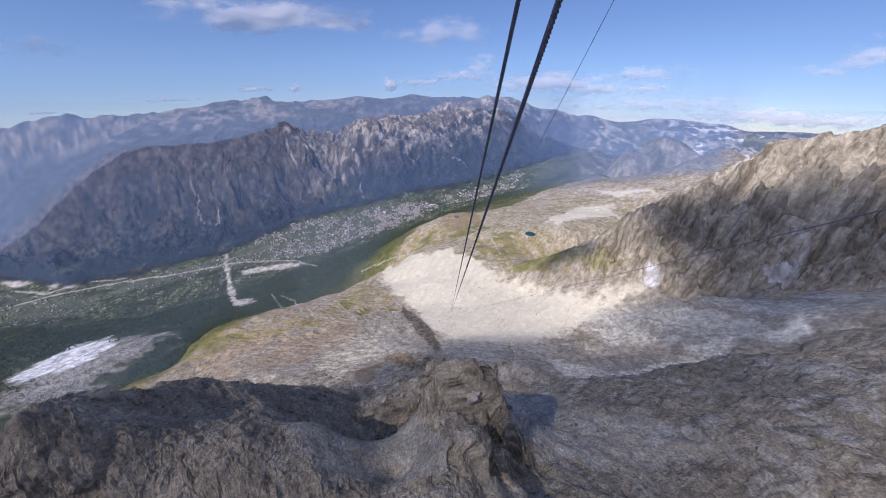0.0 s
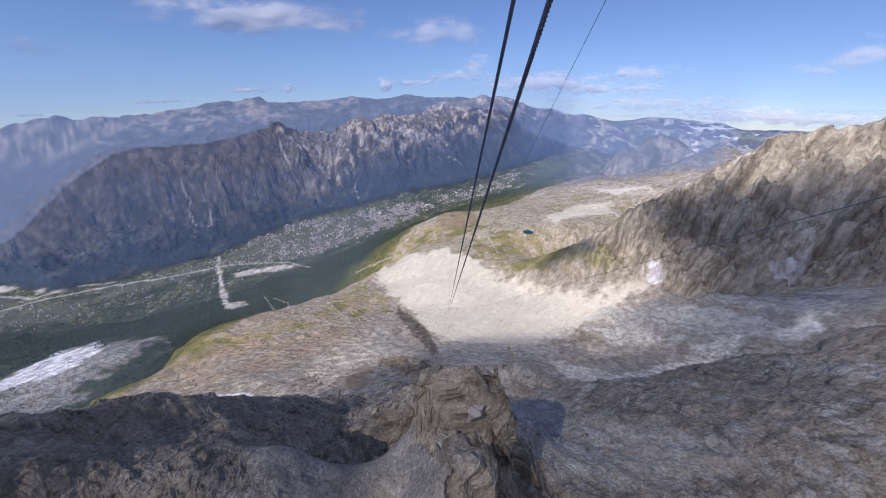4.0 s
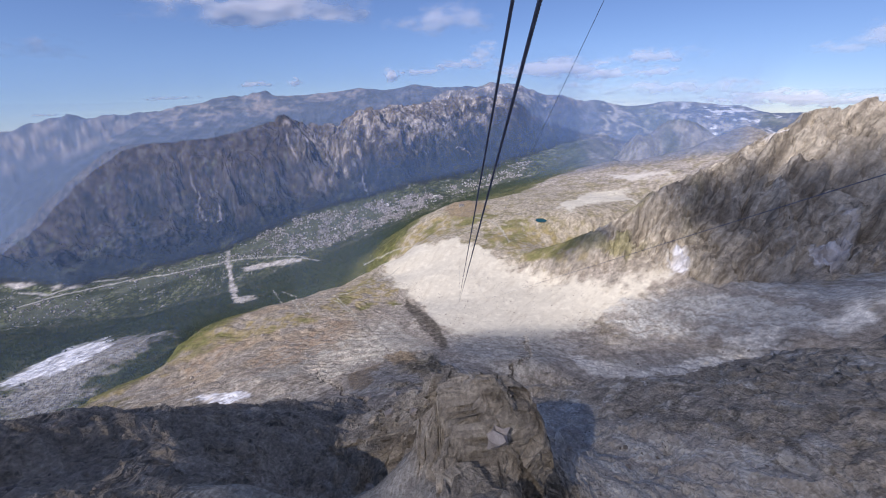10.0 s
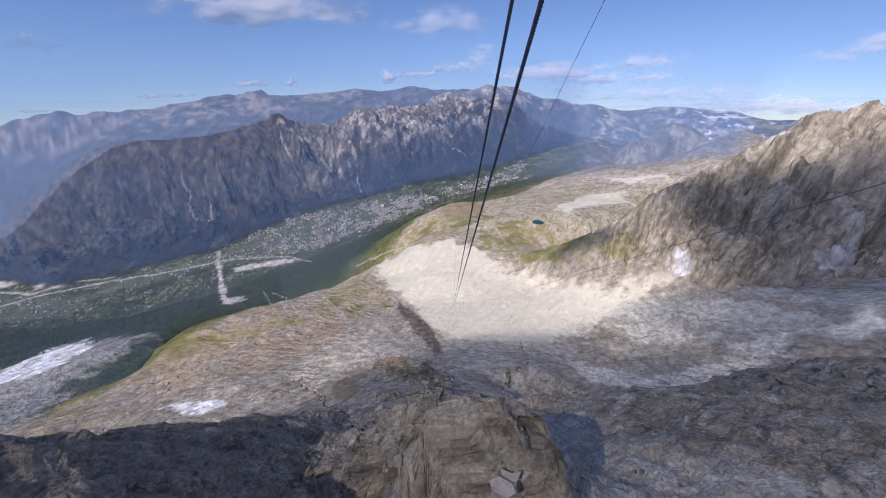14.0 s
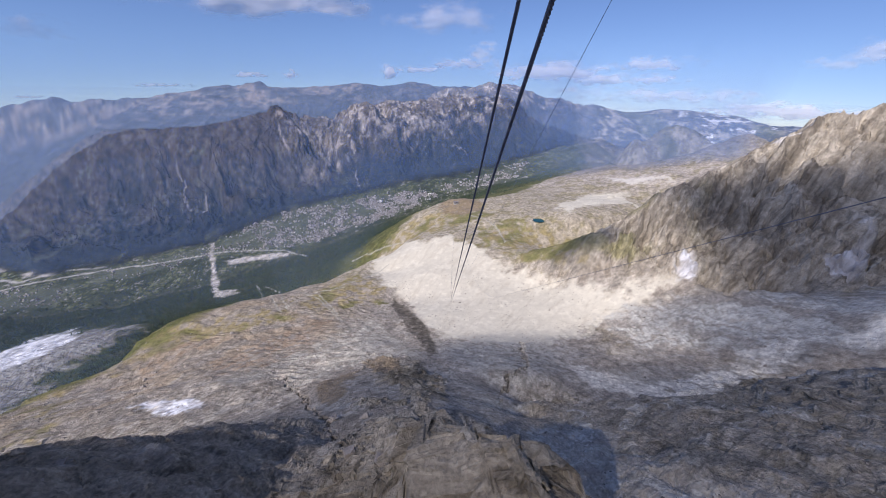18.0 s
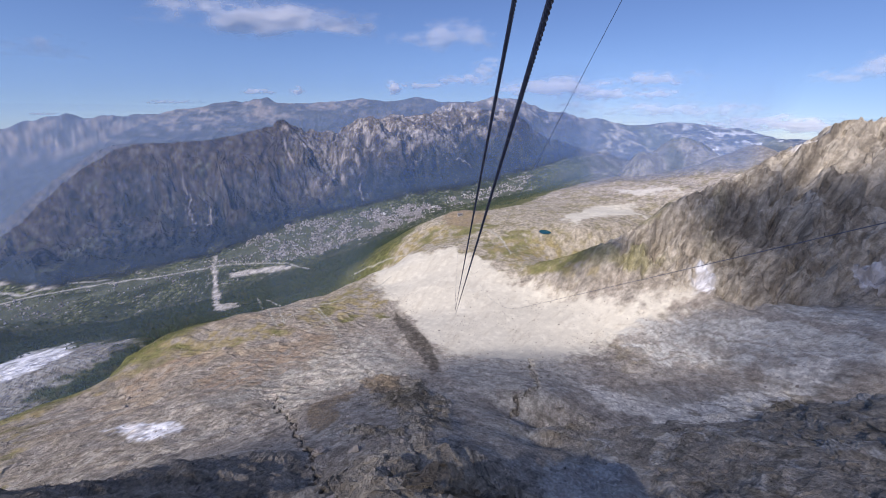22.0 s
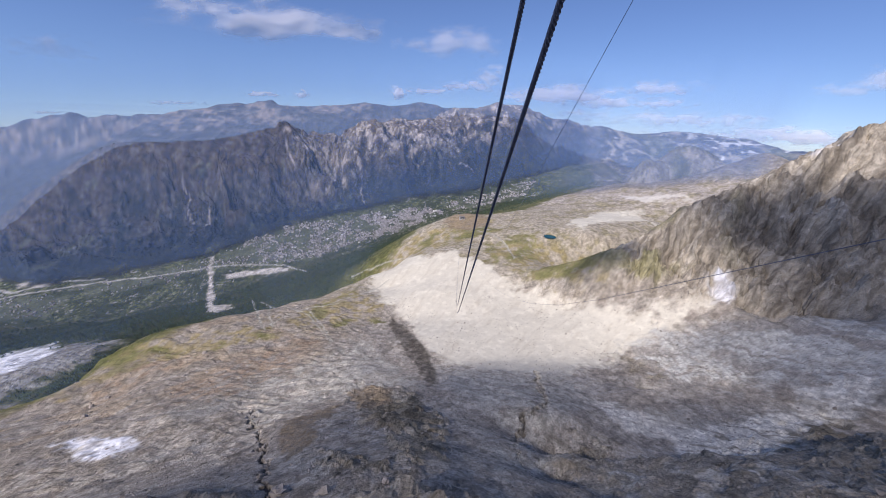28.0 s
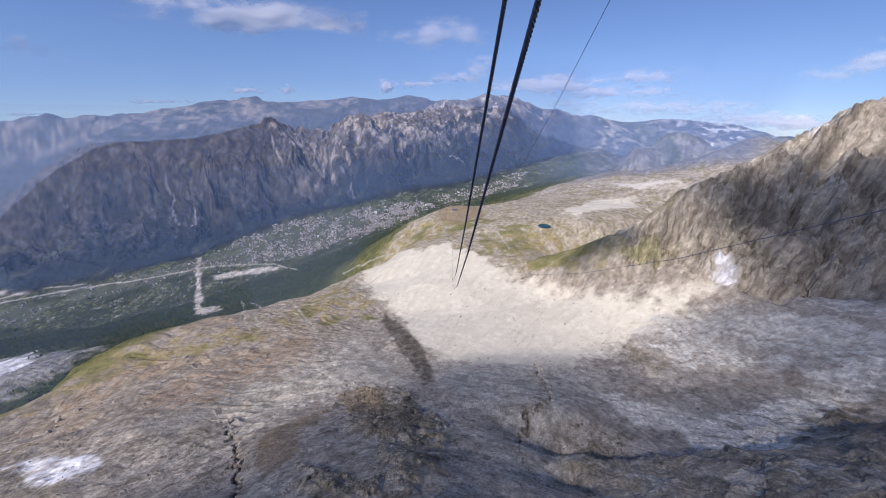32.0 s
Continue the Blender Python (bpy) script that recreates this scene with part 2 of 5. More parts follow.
def solve_land():
    p = np.c_[KN[:, 0] * AZK, KN[:, 1] * LRK]
    d2 = ((p[:, None, :] - p[None]) ** 2).sum(2)
    n = len(p)
    a = np.zeros((n + 3, n + 3))
    a[:n, :n] = kernel(d2) + np.eye(n) * 0.02
    a[:n, n], a[:n, n + 1:] = 1, p
    a[n, :n], a[n + 1:, :n] = 1, p.T
    return p, np.linalg.solve(a, np.r_[KN[:, 2], 0, 0, 0])


LAND_P, LAND_W = solve_land()


def land(az, r):
    """The smooth height of the land."""
    q = np.c_[az.ravel() * AZK, np.log(r.ravel()) * LRK].astype(np.float32)
    out = np.empty(len(q))
    lp, lw = LAND_P.astype(np.float32), LAND_W[:len(LAND_P)].astype(np.float32)
    n = len(LAND_P)
    for s in range(0, len(q), 20000):
        c = q[s:s + 20000]
        d2 = (c ** 2).sum(1)[:, None] + (lp ** 2).sum(1)[None] - 2 * c @ lp.T
        out[s:s + 20000] = kernel(np.maximum(d2, 0)) @ lw + LAND_W[n] + c @ LAND_W[n + 1:]
    return (out * r.ravel()).reshape(r.shape)


PATCHES = {
    "moraine": [
        [(-14.6, 985), (-9, 921), (-2.8, 801), (1.1, 812), (6, 743), (11, 675), (16.8, 635), (23.9, 606), (29.5, 587), (31.4, 561), (27.8, 533), (21.3, 456), (11.5, 416), (1, 428), (-1.9, 459), (-5.7, 563), (-10.1, 642)],
        [(18.1, 1012), (22.5, 1208), (27.7, 1315), (30.9, 755), (29.5, 1194), (26.9, 1103), (23.7, 1055), (19.4, 931)],
        [(29.3, 603), (33.8, 631), (35.1, 615), (32.4, 591), (30.5, 565)],
        [(25.3, 1460), (30.1, 1436), (33.2, 1398), (30.3, 1381), (26.1, 1393)],
    ],
    "grass": [
        [(5.5, 793), (8.8, 895), (13.4, 894), (16.2, 867), (20.7, 866), (24.6, 653), (20.8, 655), (16.5, 668), (10.9, 727)],
        [(0.2, 1054), (3.1, 1097), (5.9, 1075), (7.8, 919), (4, 907), (-0.8, 872), (-4.8, 832), (-11, 948), (-15.2, 977), (-8.8, 1003)],
        [(-24.3, 590), (-15.7, 695), (-9.4, 633), (-11.3, 565), (-20.7, 529)],
        [(-44.1, 851), (-36.3, 566), (-27.3, 571), (-24.9, 518), (-35.4, 517), (-45.1, 532), (-49.4, 520), (-54.8, 124), (-50.9, 851)],
        [(14.5, 2284), (24.5, 2505), (33.1, 1870), (34.1, 1744), (26.4, 1690), (16.7, 1726)],
    ],
    "snow": [
        [(-60, 1175), (-58.8, 1205), (-56.2, 1248), (-53.8, 1325), (-51.2, 1269), (-51.7, 1152), (-53.5, 1015), (-55.9, 1005), (-59.2, 1060), (-60.3, 1049)],
        [(33.8, 647), (35.5, 666), (37.0, 649), (37.2, 630), (35.7, 620)],
        [(47.6, 744), (49.2, 783), (48.9, 844), (50.9, 798), (49.9, 741), (48.0, 698)],
        [(39.6, 946), (41.9, 986), (42.7, 978), (41.0, 946)],
        [(-43.5, 373), (-39, 355), (-35.5, 322), (-36.6, 313), (-39.7, 323)],
    ],
    "ice": [
        [(27.0, 533), (34.9, 583), (42.9, 628), (50.8, 676), (56.6, 764), (57.8, 637), (54.4, 600), (49.8, 543), (41.8, 517), (32.5, 474)],
        [(13.3, 204), (22.4, 232), (32.8, 187), (46.3, 189), (53.3, 193), (40.7, 139), (23.7, 119), (16.6, 132)],
        [(-63.4, 629), (-60.8, 1174), (-56.3, 1228), (-51.3, 1205), (-47.7, 1213), (-45.9, 1014), (-48.7, 941), (-54.4, 897), (-59.4, 629)],
    ],
    "rubble": [
        [(-35.9, 105), (-21.4, 123), (-8.8, 111), (2.4, 76), (2.5, 67), (-31.4, 78)],
        [(26.5, 400), (35.2, 421), (45.8, 503), (47.9, 544), (42.3, 446), (31.0, 379)],
        [(-27.4, 467), (-21.2, 467), (-24.2, 372), (-31.2, 330), (-34.7, 358)],
    ],
    "town": [
        [(-28.8, 1971), (-21.7, 1934), (-14.2, 1911), (-2.4, 1911), (-1.2, 1812), (-6.5, 1683), (-13.7, 1643), (-22.7, 1602), (-29.8, 1716), (-36.1, 1848), (-34.1, 1955)],
        [(-1.4, 1976), (6.4, 2047), (11.0, 2208), (14.1, 2223), (11.2, 1937), (1.6, 1831)],
        [(-49.7, 2191), (-43.5, 2048), (-35.7, 1949), (-36.5, 1846), (-44.0, 1933), (-49.2, 2020)],
        [(-57.2, 2471), (-54.2, 2250), (-50.1, 2099), (-52.4, 1911), (-58.4, 2158)],
    ],
    "gravel": [
        [(-36.0, 1999), (-35.5, 1975), (-35.9, 1722), (-36.0, 1379), (-33.8, 1330), (-33.6, 1277), (-35.9, 1265), (-36.9, 1303), (-36.6, 1676)],
        [(-56.5, 2644), (-54.3, 2528), (-53.9, 2452), (-55.9, 2482), (-56.8, 2556)],
        [(-53.7, 2391), (-51.8, 2343), (-51.0, 2294), (-51.6, 2264), (-53.7, 2349)],
        [(-34.5, 1741), (-28.3, 1637), (-25.6, 1580), (-25.9, 1546), (-34.3, 1681)],
    ],
    "brown": [
        [(-0.5, 1085), (2.4, 1675), (5.9, 1095), (7.4, 1011), (3.4, 991), (-0.1, 1015)],
        [(-19.5, 292), (-16.1, 298), (-13.7, 312), (-13.5, 280), (-15.7, 270), (-14.4, 251), (-15.4, 247), (-16.9, 232), (-19, 248), (-19, 262)],
        [(-12.9, 345), (-6.7, 340), (-7, 302), (-11.2, 294)],
    ],
    "rust": [
        [(-35.7, 420), (-30.1, 466), (-22.2, 498), (-18.4, 492), (-23.4, 407), (-28.5, 375), (-32.8, 370)],
        [(-44.3, 528), (-36.7, 538), (-34.6, 491), (-40.7, 493), (-42.9, 477)],
    ],
    "dark": [
        [(-11.4, 345), (-5, 328), (0.2, 286), (1, 215), (-4, 207), (-5.9, 248), (-10, 275)],
        [(-14.3, 237), (-7.6, 213), (-4.4, 203), (-7, 201), (-10.8, 210)],
        [(34.9, 374), (41.5, 451), (46.9, 513), (46.6, 466), (41.7, 403), (30.3, 288)],
        [(26.6, 503), (28.1, 510), (29.2, 478), (27.4, 460), (26.5, 474)],
        [(17.2, 306), (23.3, 318), (20.5, 257), (15.2, 254)],
        [(34.7, 258), (45.3, 446), (48.8, 319), (51.8, 331), (51.1, 273), (45.1, 248), (38, 245)],
    ],
    "pale": [
        [(-2.3, 409), (1, 433), (9.5, 446), (18.4, 471), (21.7, 404), (17.2, 321), (13.6, 299), (9, 301), (2.8, 331)],
        [(2.1, 418), (6.9, 375), (13.6, 338), (12.7, 319), (8.3, 332), (3.6, 368)],
        [(-12.8, 492), (-2, 346), (-11.4, 345), (-19, 303), (-24.3, 309), (-23.7, 387)],
        [(7.1, 257), (13.3, 289), (15.1, 249), (6.3, 213)],
    ],
    "flow": [
        [(21.5, 395), (26.1, 397), (30.4, 392), (35, 410), (37.8, 429), (43, 487), (47.5, 532), (48.2, 519), (43.8, 468), (36.1, 299), (30.6, 373), (26.2, 353)],
        [(42.6, 512), (45.1, 527), (46.8, 548), (47.4, 539), (45.3, 514), (43.4, 499)],
        [(51.4, 561), (51.6, 596), (53, 615), (53.5, 604), (53.9, 580), (52.8, 566)],
    ],
    "bank": [
        [(-8.1, 583), (-4.8, 515), (-1.6, 444), (-0.3, 363), (-1.6, 345), (-3.5, 398), (-6.6, 471), (-8.4, 554)],
    ],
}
LAKE = (15.6, 897.0, -374.0, 0.0135, 0.013)     # bearing, distance, height, half widths as shares of the distance


def patch(kind, az, r, soft=0.012, rough=0.02, seed=3):
    """How far a place lies inside the patches of a kind, 0 to 1, with ragged rims."""
    shape = np.shape(az)
    u_all, v_all = np.radians(az).ravel(), np.log(r).ravel()
    best = np.full(u_all.shape, -9.0, dtype=np.float32)
    pad = soft + rough + 0.01
    for poly in PATCHES[kind]:
        p = [(math.radians(a), math.log(d)) for a, d in poly]
        us, vs = [q[0] for q in p], [q[1] for q in p]
        at = np.flatnonzero((u_all > min(us) - pad) & (u_all < max(us) + pad) & (v_all > min(vs) - pad) & (v_all < max(vs) + pad))
        if not len(at):
            continue
        u, v = u_all[at], v_all[at]
        w = u + rough * fbm(u * 45, v * 45, 4, seed), v + rough * fbm(u * 45 + 31, v * 45, 4, seed + 5)
        near = np.full(u.shape, 9.0)
        inside = np.zeros(u.shape, dtype=bool)
        for (x0, y0), (x1, y1) in zip(p, p[1:] + p[:1]):
            ex, ey = x1 - x0, y1 - y0
            t = np.clip(((w[0] - x0) * ex + (w[1] - y0) * ey) / (ex * ex + ey * ey + 1e-12), 0, 1)
            near = np.minimum(near, np.hypot(w[0] - x0 - t * ex, w[1] - y0 - t * ey))
            if abs(ey) > 1e-9:
                inside ^= ((y0 > w[1]) != (y1 > w[1])) & (w[0] < x0 + ex * (w[1] - y0) / ey)
        best[at] = np.maximum(best[at], np.where(inside, near, -near))
    best = best.reshape(shape)
    return smooth(-soft, soft, best)


def zones(az, r):
    """Soft masks of the large zones of the land."""
    rf, rn, rc = line_r("valley_far", az), line_r("valley_near", az), line_r("range_crest", az)
    rim = np.interp(az, [-60, -44, -36, -27, -17, -10, -2, 5, 12, 18, 30], [480, 560, 600, 660, 820, 960, 1130, 1150, 1330, 1650, 1900])
    k = 0.03 * fbm(np.radians(az) * 30, np.log(r) * 30, 4, 9)
    lr = np.log(r) + k
    ahead = smooth(19.5, 16.5, az)
    z = {}
    z["range"] = smooth(-0.03, 0.0, lr - np.log(rf)) * smooth(24, 19, az + k * 60)
    z["valley"] = smooth(-0.012, 0.012, lr - np.log(rn)) * (1 - smooth(-0.008, 0.008, np.log(r) + 0.3 * k - np.log(rf))) * smooth(26, 22, az)
    z["slope"] = smooth(-0.02, 0.03, lr - np.log(rim)) * (1 - smooth(-0.02, 0.02, lr - np.log(rn))) * smooth(34, 20, az + 0 * k)
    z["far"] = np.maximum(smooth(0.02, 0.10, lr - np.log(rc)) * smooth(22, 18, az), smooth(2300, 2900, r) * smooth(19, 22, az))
    wall_c, wall_f = line_r("wall_crest", az), line_r("wall_foot", az)
    z["wall"] = smooth(20, 27, az) * smooth(-0.05, 0.02, lr - np.log(wall_f)) * (1 - smooth(0.15, 0.3, lr - np.log(wall_c)))
    near_rib = line_r("rib_right", az)
    z["rib"] = smooth(7, 24, az + k * 120) * (1 - smooth(0.0, 0.03, lr - np.log(near_rib)))
    dark = line_r("ridge_dark", az)
    z["ridge"] = smooth(-14, -19, az) * (1 - smooth(0.02, 0.08, lr - np.log(dark)))
    z["spur"] = smooth(0.55, 0.35, np.hypot(np.radians(az - 1) * 1.2, np.log(r / 108) * 0.8) + k * 2)
    z["knoll"] = patch("dark", az, r, 0.03, 0.07, 19)
    scree = patch("rubble", az, r, 0.03, 0.05, 13) * smooth(300, 270, r)
    z["spur"], z["ridge"] = z["spur"] * (1 - 0.9 * scree), z["ridge"] * (1 - 0.9 * scree)
    return z


def relief(x, y, az, r, z):
    """Height added by crags, gullies, boulder fields and hummocks; also the gully field."""
    u, v = np.radians(az), np.log(r)
    rock = np.clip(z["wall"] + z["rib"] + z["ridge"] + z["spur"] + z["knoll"], 0, 1)
    calm = np.clip(z["valley"], 0, 1)
    dz = np.zeros_like(r)
    mor = patch("moraine", az, r, 0.03, 0.06, 12)
    hills = smooth(20, 26, az) * smooth(1450, 1700, r) * smooth(3200, 2800, r)
    lam = 320.0
    seed = 40
    while lam > 0.7:
        size = lam / r
        w = smooth(0.16, 0.07, size) * smooth(0.0022, 0.005, size)
        if w.max() > 0:
            ca, sa = math.cos(seed * 0.13), math.sin(seed * 0.13)
            n = vnoise((x * ca - y * sa) / lam + 3.1, (x * sa + y * ca) / lam + 8.7, seed) * 2 - 1
            rid = (1 - np.abs(n)) * 2 - 1
            amp = 0.055 + (0.11 + 0.05 * z["wall"] * (size < 0.03)) * rock - 0.05 * z["spur"] + 0.02 * z["range"] + 0.035 * z["far"] * (lam > 120) - 0.053 * calm - 0.01 * z["slope"] + 0.06 * hills - 0.046 * mor - 0.03 * z["far"] * smooth(3300, 4300, r)
            mixr = np.clip(0.75 * rock + 0.8 * z["far"], 0, 0.85)
            dz += w * lam * amp * (n * (1 - mixr) + rid * mixr)
        lam /= 1.9
        seed += 7
    # broken, stepped blocks on the near rock
    broken = np.clip(z["spur"] + 0.6 * z["ridge"] + 0.35 * z["rib"], 0, 1) * smooth(450, 250, r)
    for lam, k in ((12.0, 0.36), (5.0, 0.55), (2.2, 0.6)):
        wx, wy = x / lam + 0.6 * fbm(x / lam, y / lam, 2, 161), y / lam * 0.75 + 0.35 * x / lam
        dz += broken * lam * k * (np.round(vnoise(wx, wy, 160 + int(lam)) * 4) / 4 - 0.66)
    # slanted rock bands on the terraces below the ridge
    terr = smooth(230, 290, r) * smooth(720, 600, r) * smooth(-6, -16, az) * (1 - z["ridge"])
    bandn = ridged((v + 0.55 * u) * 34 + 1.5 * fbm(u * 12, v * 12, 3, 171), (u - 0.5 * v) * 9, 4, 170, 0.6)
    dz += terr * r * (bandn - 0.6) * 0.009
    z["bands"] = terr * bandn
    # furrows of the crevassed ice
    ice = patch("ice", az, r, 0.02, 0.05, 14)
    dz += ice * r * 0.0045 * (ridged((u + 0.6 * v) * 120, (v - 0.5 * u) * 70, 3, 310, 0.6) - 0.6)
    # spurs and gullies that run down the flank of the range
    warp = 0.11 * fbm(u * 11, v * 9, 4, 70)
    gul = ridged((u + warp + 0.35 * v) * 9.5, v * 3.5 + u * 2, 2, 71, 0.4) * 0.70 + ridged((u + 0.8 * warp + 0.3 * v) * 27, v * 16 + u * 5, 4, 76, 0.6) * 0.24 + ridged((u + 0.5 * warp + 0.2 * v) * 75, v * 60 + u * 15, 3, 79, 0.6) * 0.06
    top = np.clip((v - np.log(line_r("valley_far", az))) / (np.log(line_r("range_crest", az)) - np.log(line_r("valley_far", az)) + 1e-6), 0, 1.3)
    env = smooth(0.02, 0.3, top) * smooth(1.25, 0.95, top)
    dz += z["range"] * env * r * (gul - 0.62) * (0.115 - 0.045 * smooth(-24, -32, az) * smooth(0.45, 0.85, top)) * (1 - 0.45 * smooth(0.65, 0.95, top) * smooth(-26, -18, az)) * (1 - 0.7 * smooth(0, 9, az)) * (1 - 0.6 * smooth(0.75, 0.95, top) * smooth(-22, -28, az))
    # ribs and couloirs of the rock wall, slanting
    g2 = ridged((u - 0.5 * v + 0.8 * warp) * 11, (v + 0.4 * u) * 5.5, 6, 90, 0.6)
    g3 = ridged((u - 0.36 * v + 0.3 * warp) * 34, (v + 0.3 * u) * 15, 5, 94, 0.62)
    near_top = np.exp(-((v - np.log(line_r("wall_crest", az))) / 0.10) ** 2)
    dz += z["wall"] * r * (g3 - 0.62) * 0.035
    dz += z["wall"] * r * (g2 - 0.66) * (0.12 - 0.09 * near_top)
    # pinnacles on the crests
    crest2 = np.exp(-((v - np.log(line_r("range_crest", az))) / 0.035) ** 2) * smooth(22, 17, az) * smooth(-26, -12, az)
    dz += crest2 * r * (ridged(u * 45, v * 9, 4, 133, 0.6) - 0.6) * 0.007 * smooth(14, 0, az)
    # the table mountain far behind the range
    mesa = smooth(-33.5, -26, az) * smooth(-20.6, -21.4, az) * np.exp(-((v - math.log(4330)) / 0.035) ** 4)
    dz += mesa * r * (0.002 + 0.005 * (ridged(u * 60, v * 20, 3, 155) - 0.6))
    z["mesa"] = mesa
    # cliff band of the far tableland
    tab = np.exp(-((v - np.log(line_r("plateau_left", az))) / 0.03) ** 2) * smooth(-18, -22, az)
    dz += tab * r * (ridged(u * 50, v * 4, 3, 150) - 0.6) * 0.012
    return dz, gul, g2


def stream(az, r, pts, width, wiggle=0.004):
    """Closeness to a winding line on the land, 0 to 1."""
    p = [(math.radians(a), math.log(d)) for a, d in pts]
    us, vs = [q[0] for q in p], [q[1] for q in p]
    shape = np.shape(az)
    u_all, v_all = np.radians(az).ravel(), np.log(r).ravel()
    out = np.zeros(u_all.shape, dtype=np.float32)
    pad = width + wiggle + 0.002
    at = np.flatnonzero((u_all > min(us) - pad) & (u_all < max(us) + pad) & (v_all > min(vs) - pad) & (v_all < max(vs) + pad))
    if not len(at):
        return out.reshape(shape)
    u, v = u_all[at], v_all[at]
    u, v = u + wiggle * fbm(u * 70, v * 70, 4, 200), v + wiggle * fbm(u * 70, v * 70 + 9, 4, 201)
    near = np.full(u.shape, 9.0)
    for (x0, y0), (x1, y1) in zip(p, p[1:]):
        ex, ey = x1 - x0, y1 - y0
        t = np.clip(((u - x0) * ex + (v - y0) * ey) / (ex * ex + ey * ey + 1e-12), 0, 1)
        near = np.minimum(near, np.hypot(u - x0 - t * ex, v - y0 - t * ey))
    out[at] = smooth(width, width * 0.35, near)
    return out.reshape(shape)


GULLIES = [
    [(-24.3, 2649), (-21.6, 2516), (-19.3, 2371), (-17.8, 2238)],
    [(-15.5, 2456), (-16.8, 2415), (-17.9, 2366)],
    [(-14.4, 2434), (-14.0, 2351), (-13.7, 2166)],
    [(-24.3, 2627), (-23.5, 2468), (-22.5, 2348)],
    [(-36.7, 2639), (-37.1, 2572), (-37.1, 2448), (-36.8, 2380)],
    [(-34.8, 2424), (-35.6, 2308)],
    [(-2.2, 2540), (-4.0, 2466), (-7.7, 2447), (-12.1, 2479)],
    [(-20.8, 2627), (-19.9, 2529)],
    [(1.5, 2376), (3.9, 2314)],
]
RAVINES = [
    ([(14.3, 429), (15.5, 342), (12.2, 316), (10.2, 274)], 0.006, 2.5),
    ([(10.3, 267), (11, 251), (11.3, 232)], 0.004, 1.2),
    ([(1.1, 421), (4.4, 386), (7.6, 353), (12.8, 334)], 0.003, 1),
    ([(-25.3, 335), (-20.3, 245), (-15.4, 187), (-10.3, 133)], 0.006, 2),
]


def height(az, r):
    """The finished height of the land, with its masks."""
    z = zones(az, r)
    x, y = r * np.sin(np.radians(az)), r * np.cos(np.radians(az))
    dz, gul, g2 = relief(x, y, az, r, z)
    h = land(az, r) + dz * smooth(30, 70, r)
    # the wall keeps to its crest line, broken into pinnacles
    u, v = np.radians(az), np.log(r)
    line = sorted(LANDFORMS["wall_crest"][1])
    top = np.interp(az, [p[0] for p in line], [p[2] / p[1] for p in line]) + 0.020 * (ridged(u * 60, v * 14, 4, 120, 0.6) - 0.62)
    off = v - np.log(line_r("wall_crest", az))
    on_wall = smooth(21.5, 23.5, az) * smooth(75, 66, az)
    near_top = on_wall * np.exp(-(off / 0.045) ** 2)
    h = h + near_top * (top * r - h)
    h = np.where((off < 0.12) & (az > 26) & (az < 70) & (h > top * r), top * r - 0.25 * (h - top * r), h)
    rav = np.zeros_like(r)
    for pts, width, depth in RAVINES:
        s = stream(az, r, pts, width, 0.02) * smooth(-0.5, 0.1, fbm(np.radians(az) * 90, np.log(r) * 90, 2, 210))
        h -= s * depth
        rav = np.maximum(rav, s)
    h = h - r * 0.03 * smooth(9, 17, az) * smooth(2400, 3000, r)
    la, lr_, lz, wa, wr = LAKE
    e = np.hypot(np.radians(az - la) / wa, np.log(r / lr_) / wr)
    h = h + (lz - 2.0 - h) * smooth(1.5, 1.0, e) * 1.0
    z["ravine"], z["gul"], z["g2"] = rav, gul, g2
    return h, z


# ---- END LAND ----
def blur(a, n):
    """A box blur of n cells each way."""
    for axis in (0, 1):
        pad = [(0, 0), (0, 0)]
        pad[axis] = (n + 1, n)
        c = np.cumsum(np.pad(a, pad, mode="edge"), axis=axis)
        a = (np.take(c, np.arange(2 * n + 1, c.shape[axis]), axis) - np.take(c, np.arange(c.shape[axis] - 2 * n - 1), axis)) / (2 * n + 1)
    return a


def drain(h, x, y, start):
    """How much water gathers at each cell when rain runs down the land: 0 on the spurs, towards 1 in the gullies."""
    rows, cols = h.shape
    best, to = np.full(h.shape, 1e-9), np.arange(h.size).reshape(h.shape)
    ids = to.copy()
    a, b = slice(1, -1), slice(1, -1)
    for di in (-1, 0, 1):
        for dj in (-1, 0, 1):
            if di or dj:
                c, d = slice(1 + di, rows - 1 + di), slice(1 + dj, cols - 1 + dj)
                fall = (h[a, b] - h[c, d]) / np.hypot(x[a, b] - x[c, d], y[a, b] - y[c, d])
                more = fall > best[a, b]
                best[a, b] = np.where(more, fall, best[a, b])
                to[a, b] = np.where(more, ids[c, d], to[a, b])
    water, to = [1.0] * h.size, to.reshape(-1).tolist()
    for i in np.argsort(-h, axis=None).tolist():
        j = to[i]
        if j != i:
            water[j] += water[i]
    return np.clip(np.log(np.array(water).reshape(h.shape) / start) / 4.0, 0, 1)


def carve(h, x, y, r, mask, depth, passes=3, start=6.0):
    """Gullies cut by running water; returns the new heights and the gully field."""
    for k in range(passes):
        g = drain(h, x, y, start * (1.6 ** (passes - 1 - k)))
        g = 0.25 * blur(g, 1) + 0.35 * blur(g, 2) + 0.40 * blur(g, 5)
        h = h - mask * r * depth / passes * g
    return h, blur(g, 1)


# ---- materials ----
# blue haze of the far land, given off as emission
FAR_HAZE_GLOW = 0.12
NAZ = 960

def material(name):
    m = bpy.data.materials.new(name)
    m.use_nodes = True
    nt = m.node_tree
    return m, nt, nt.nodes["Principled BSDF"]


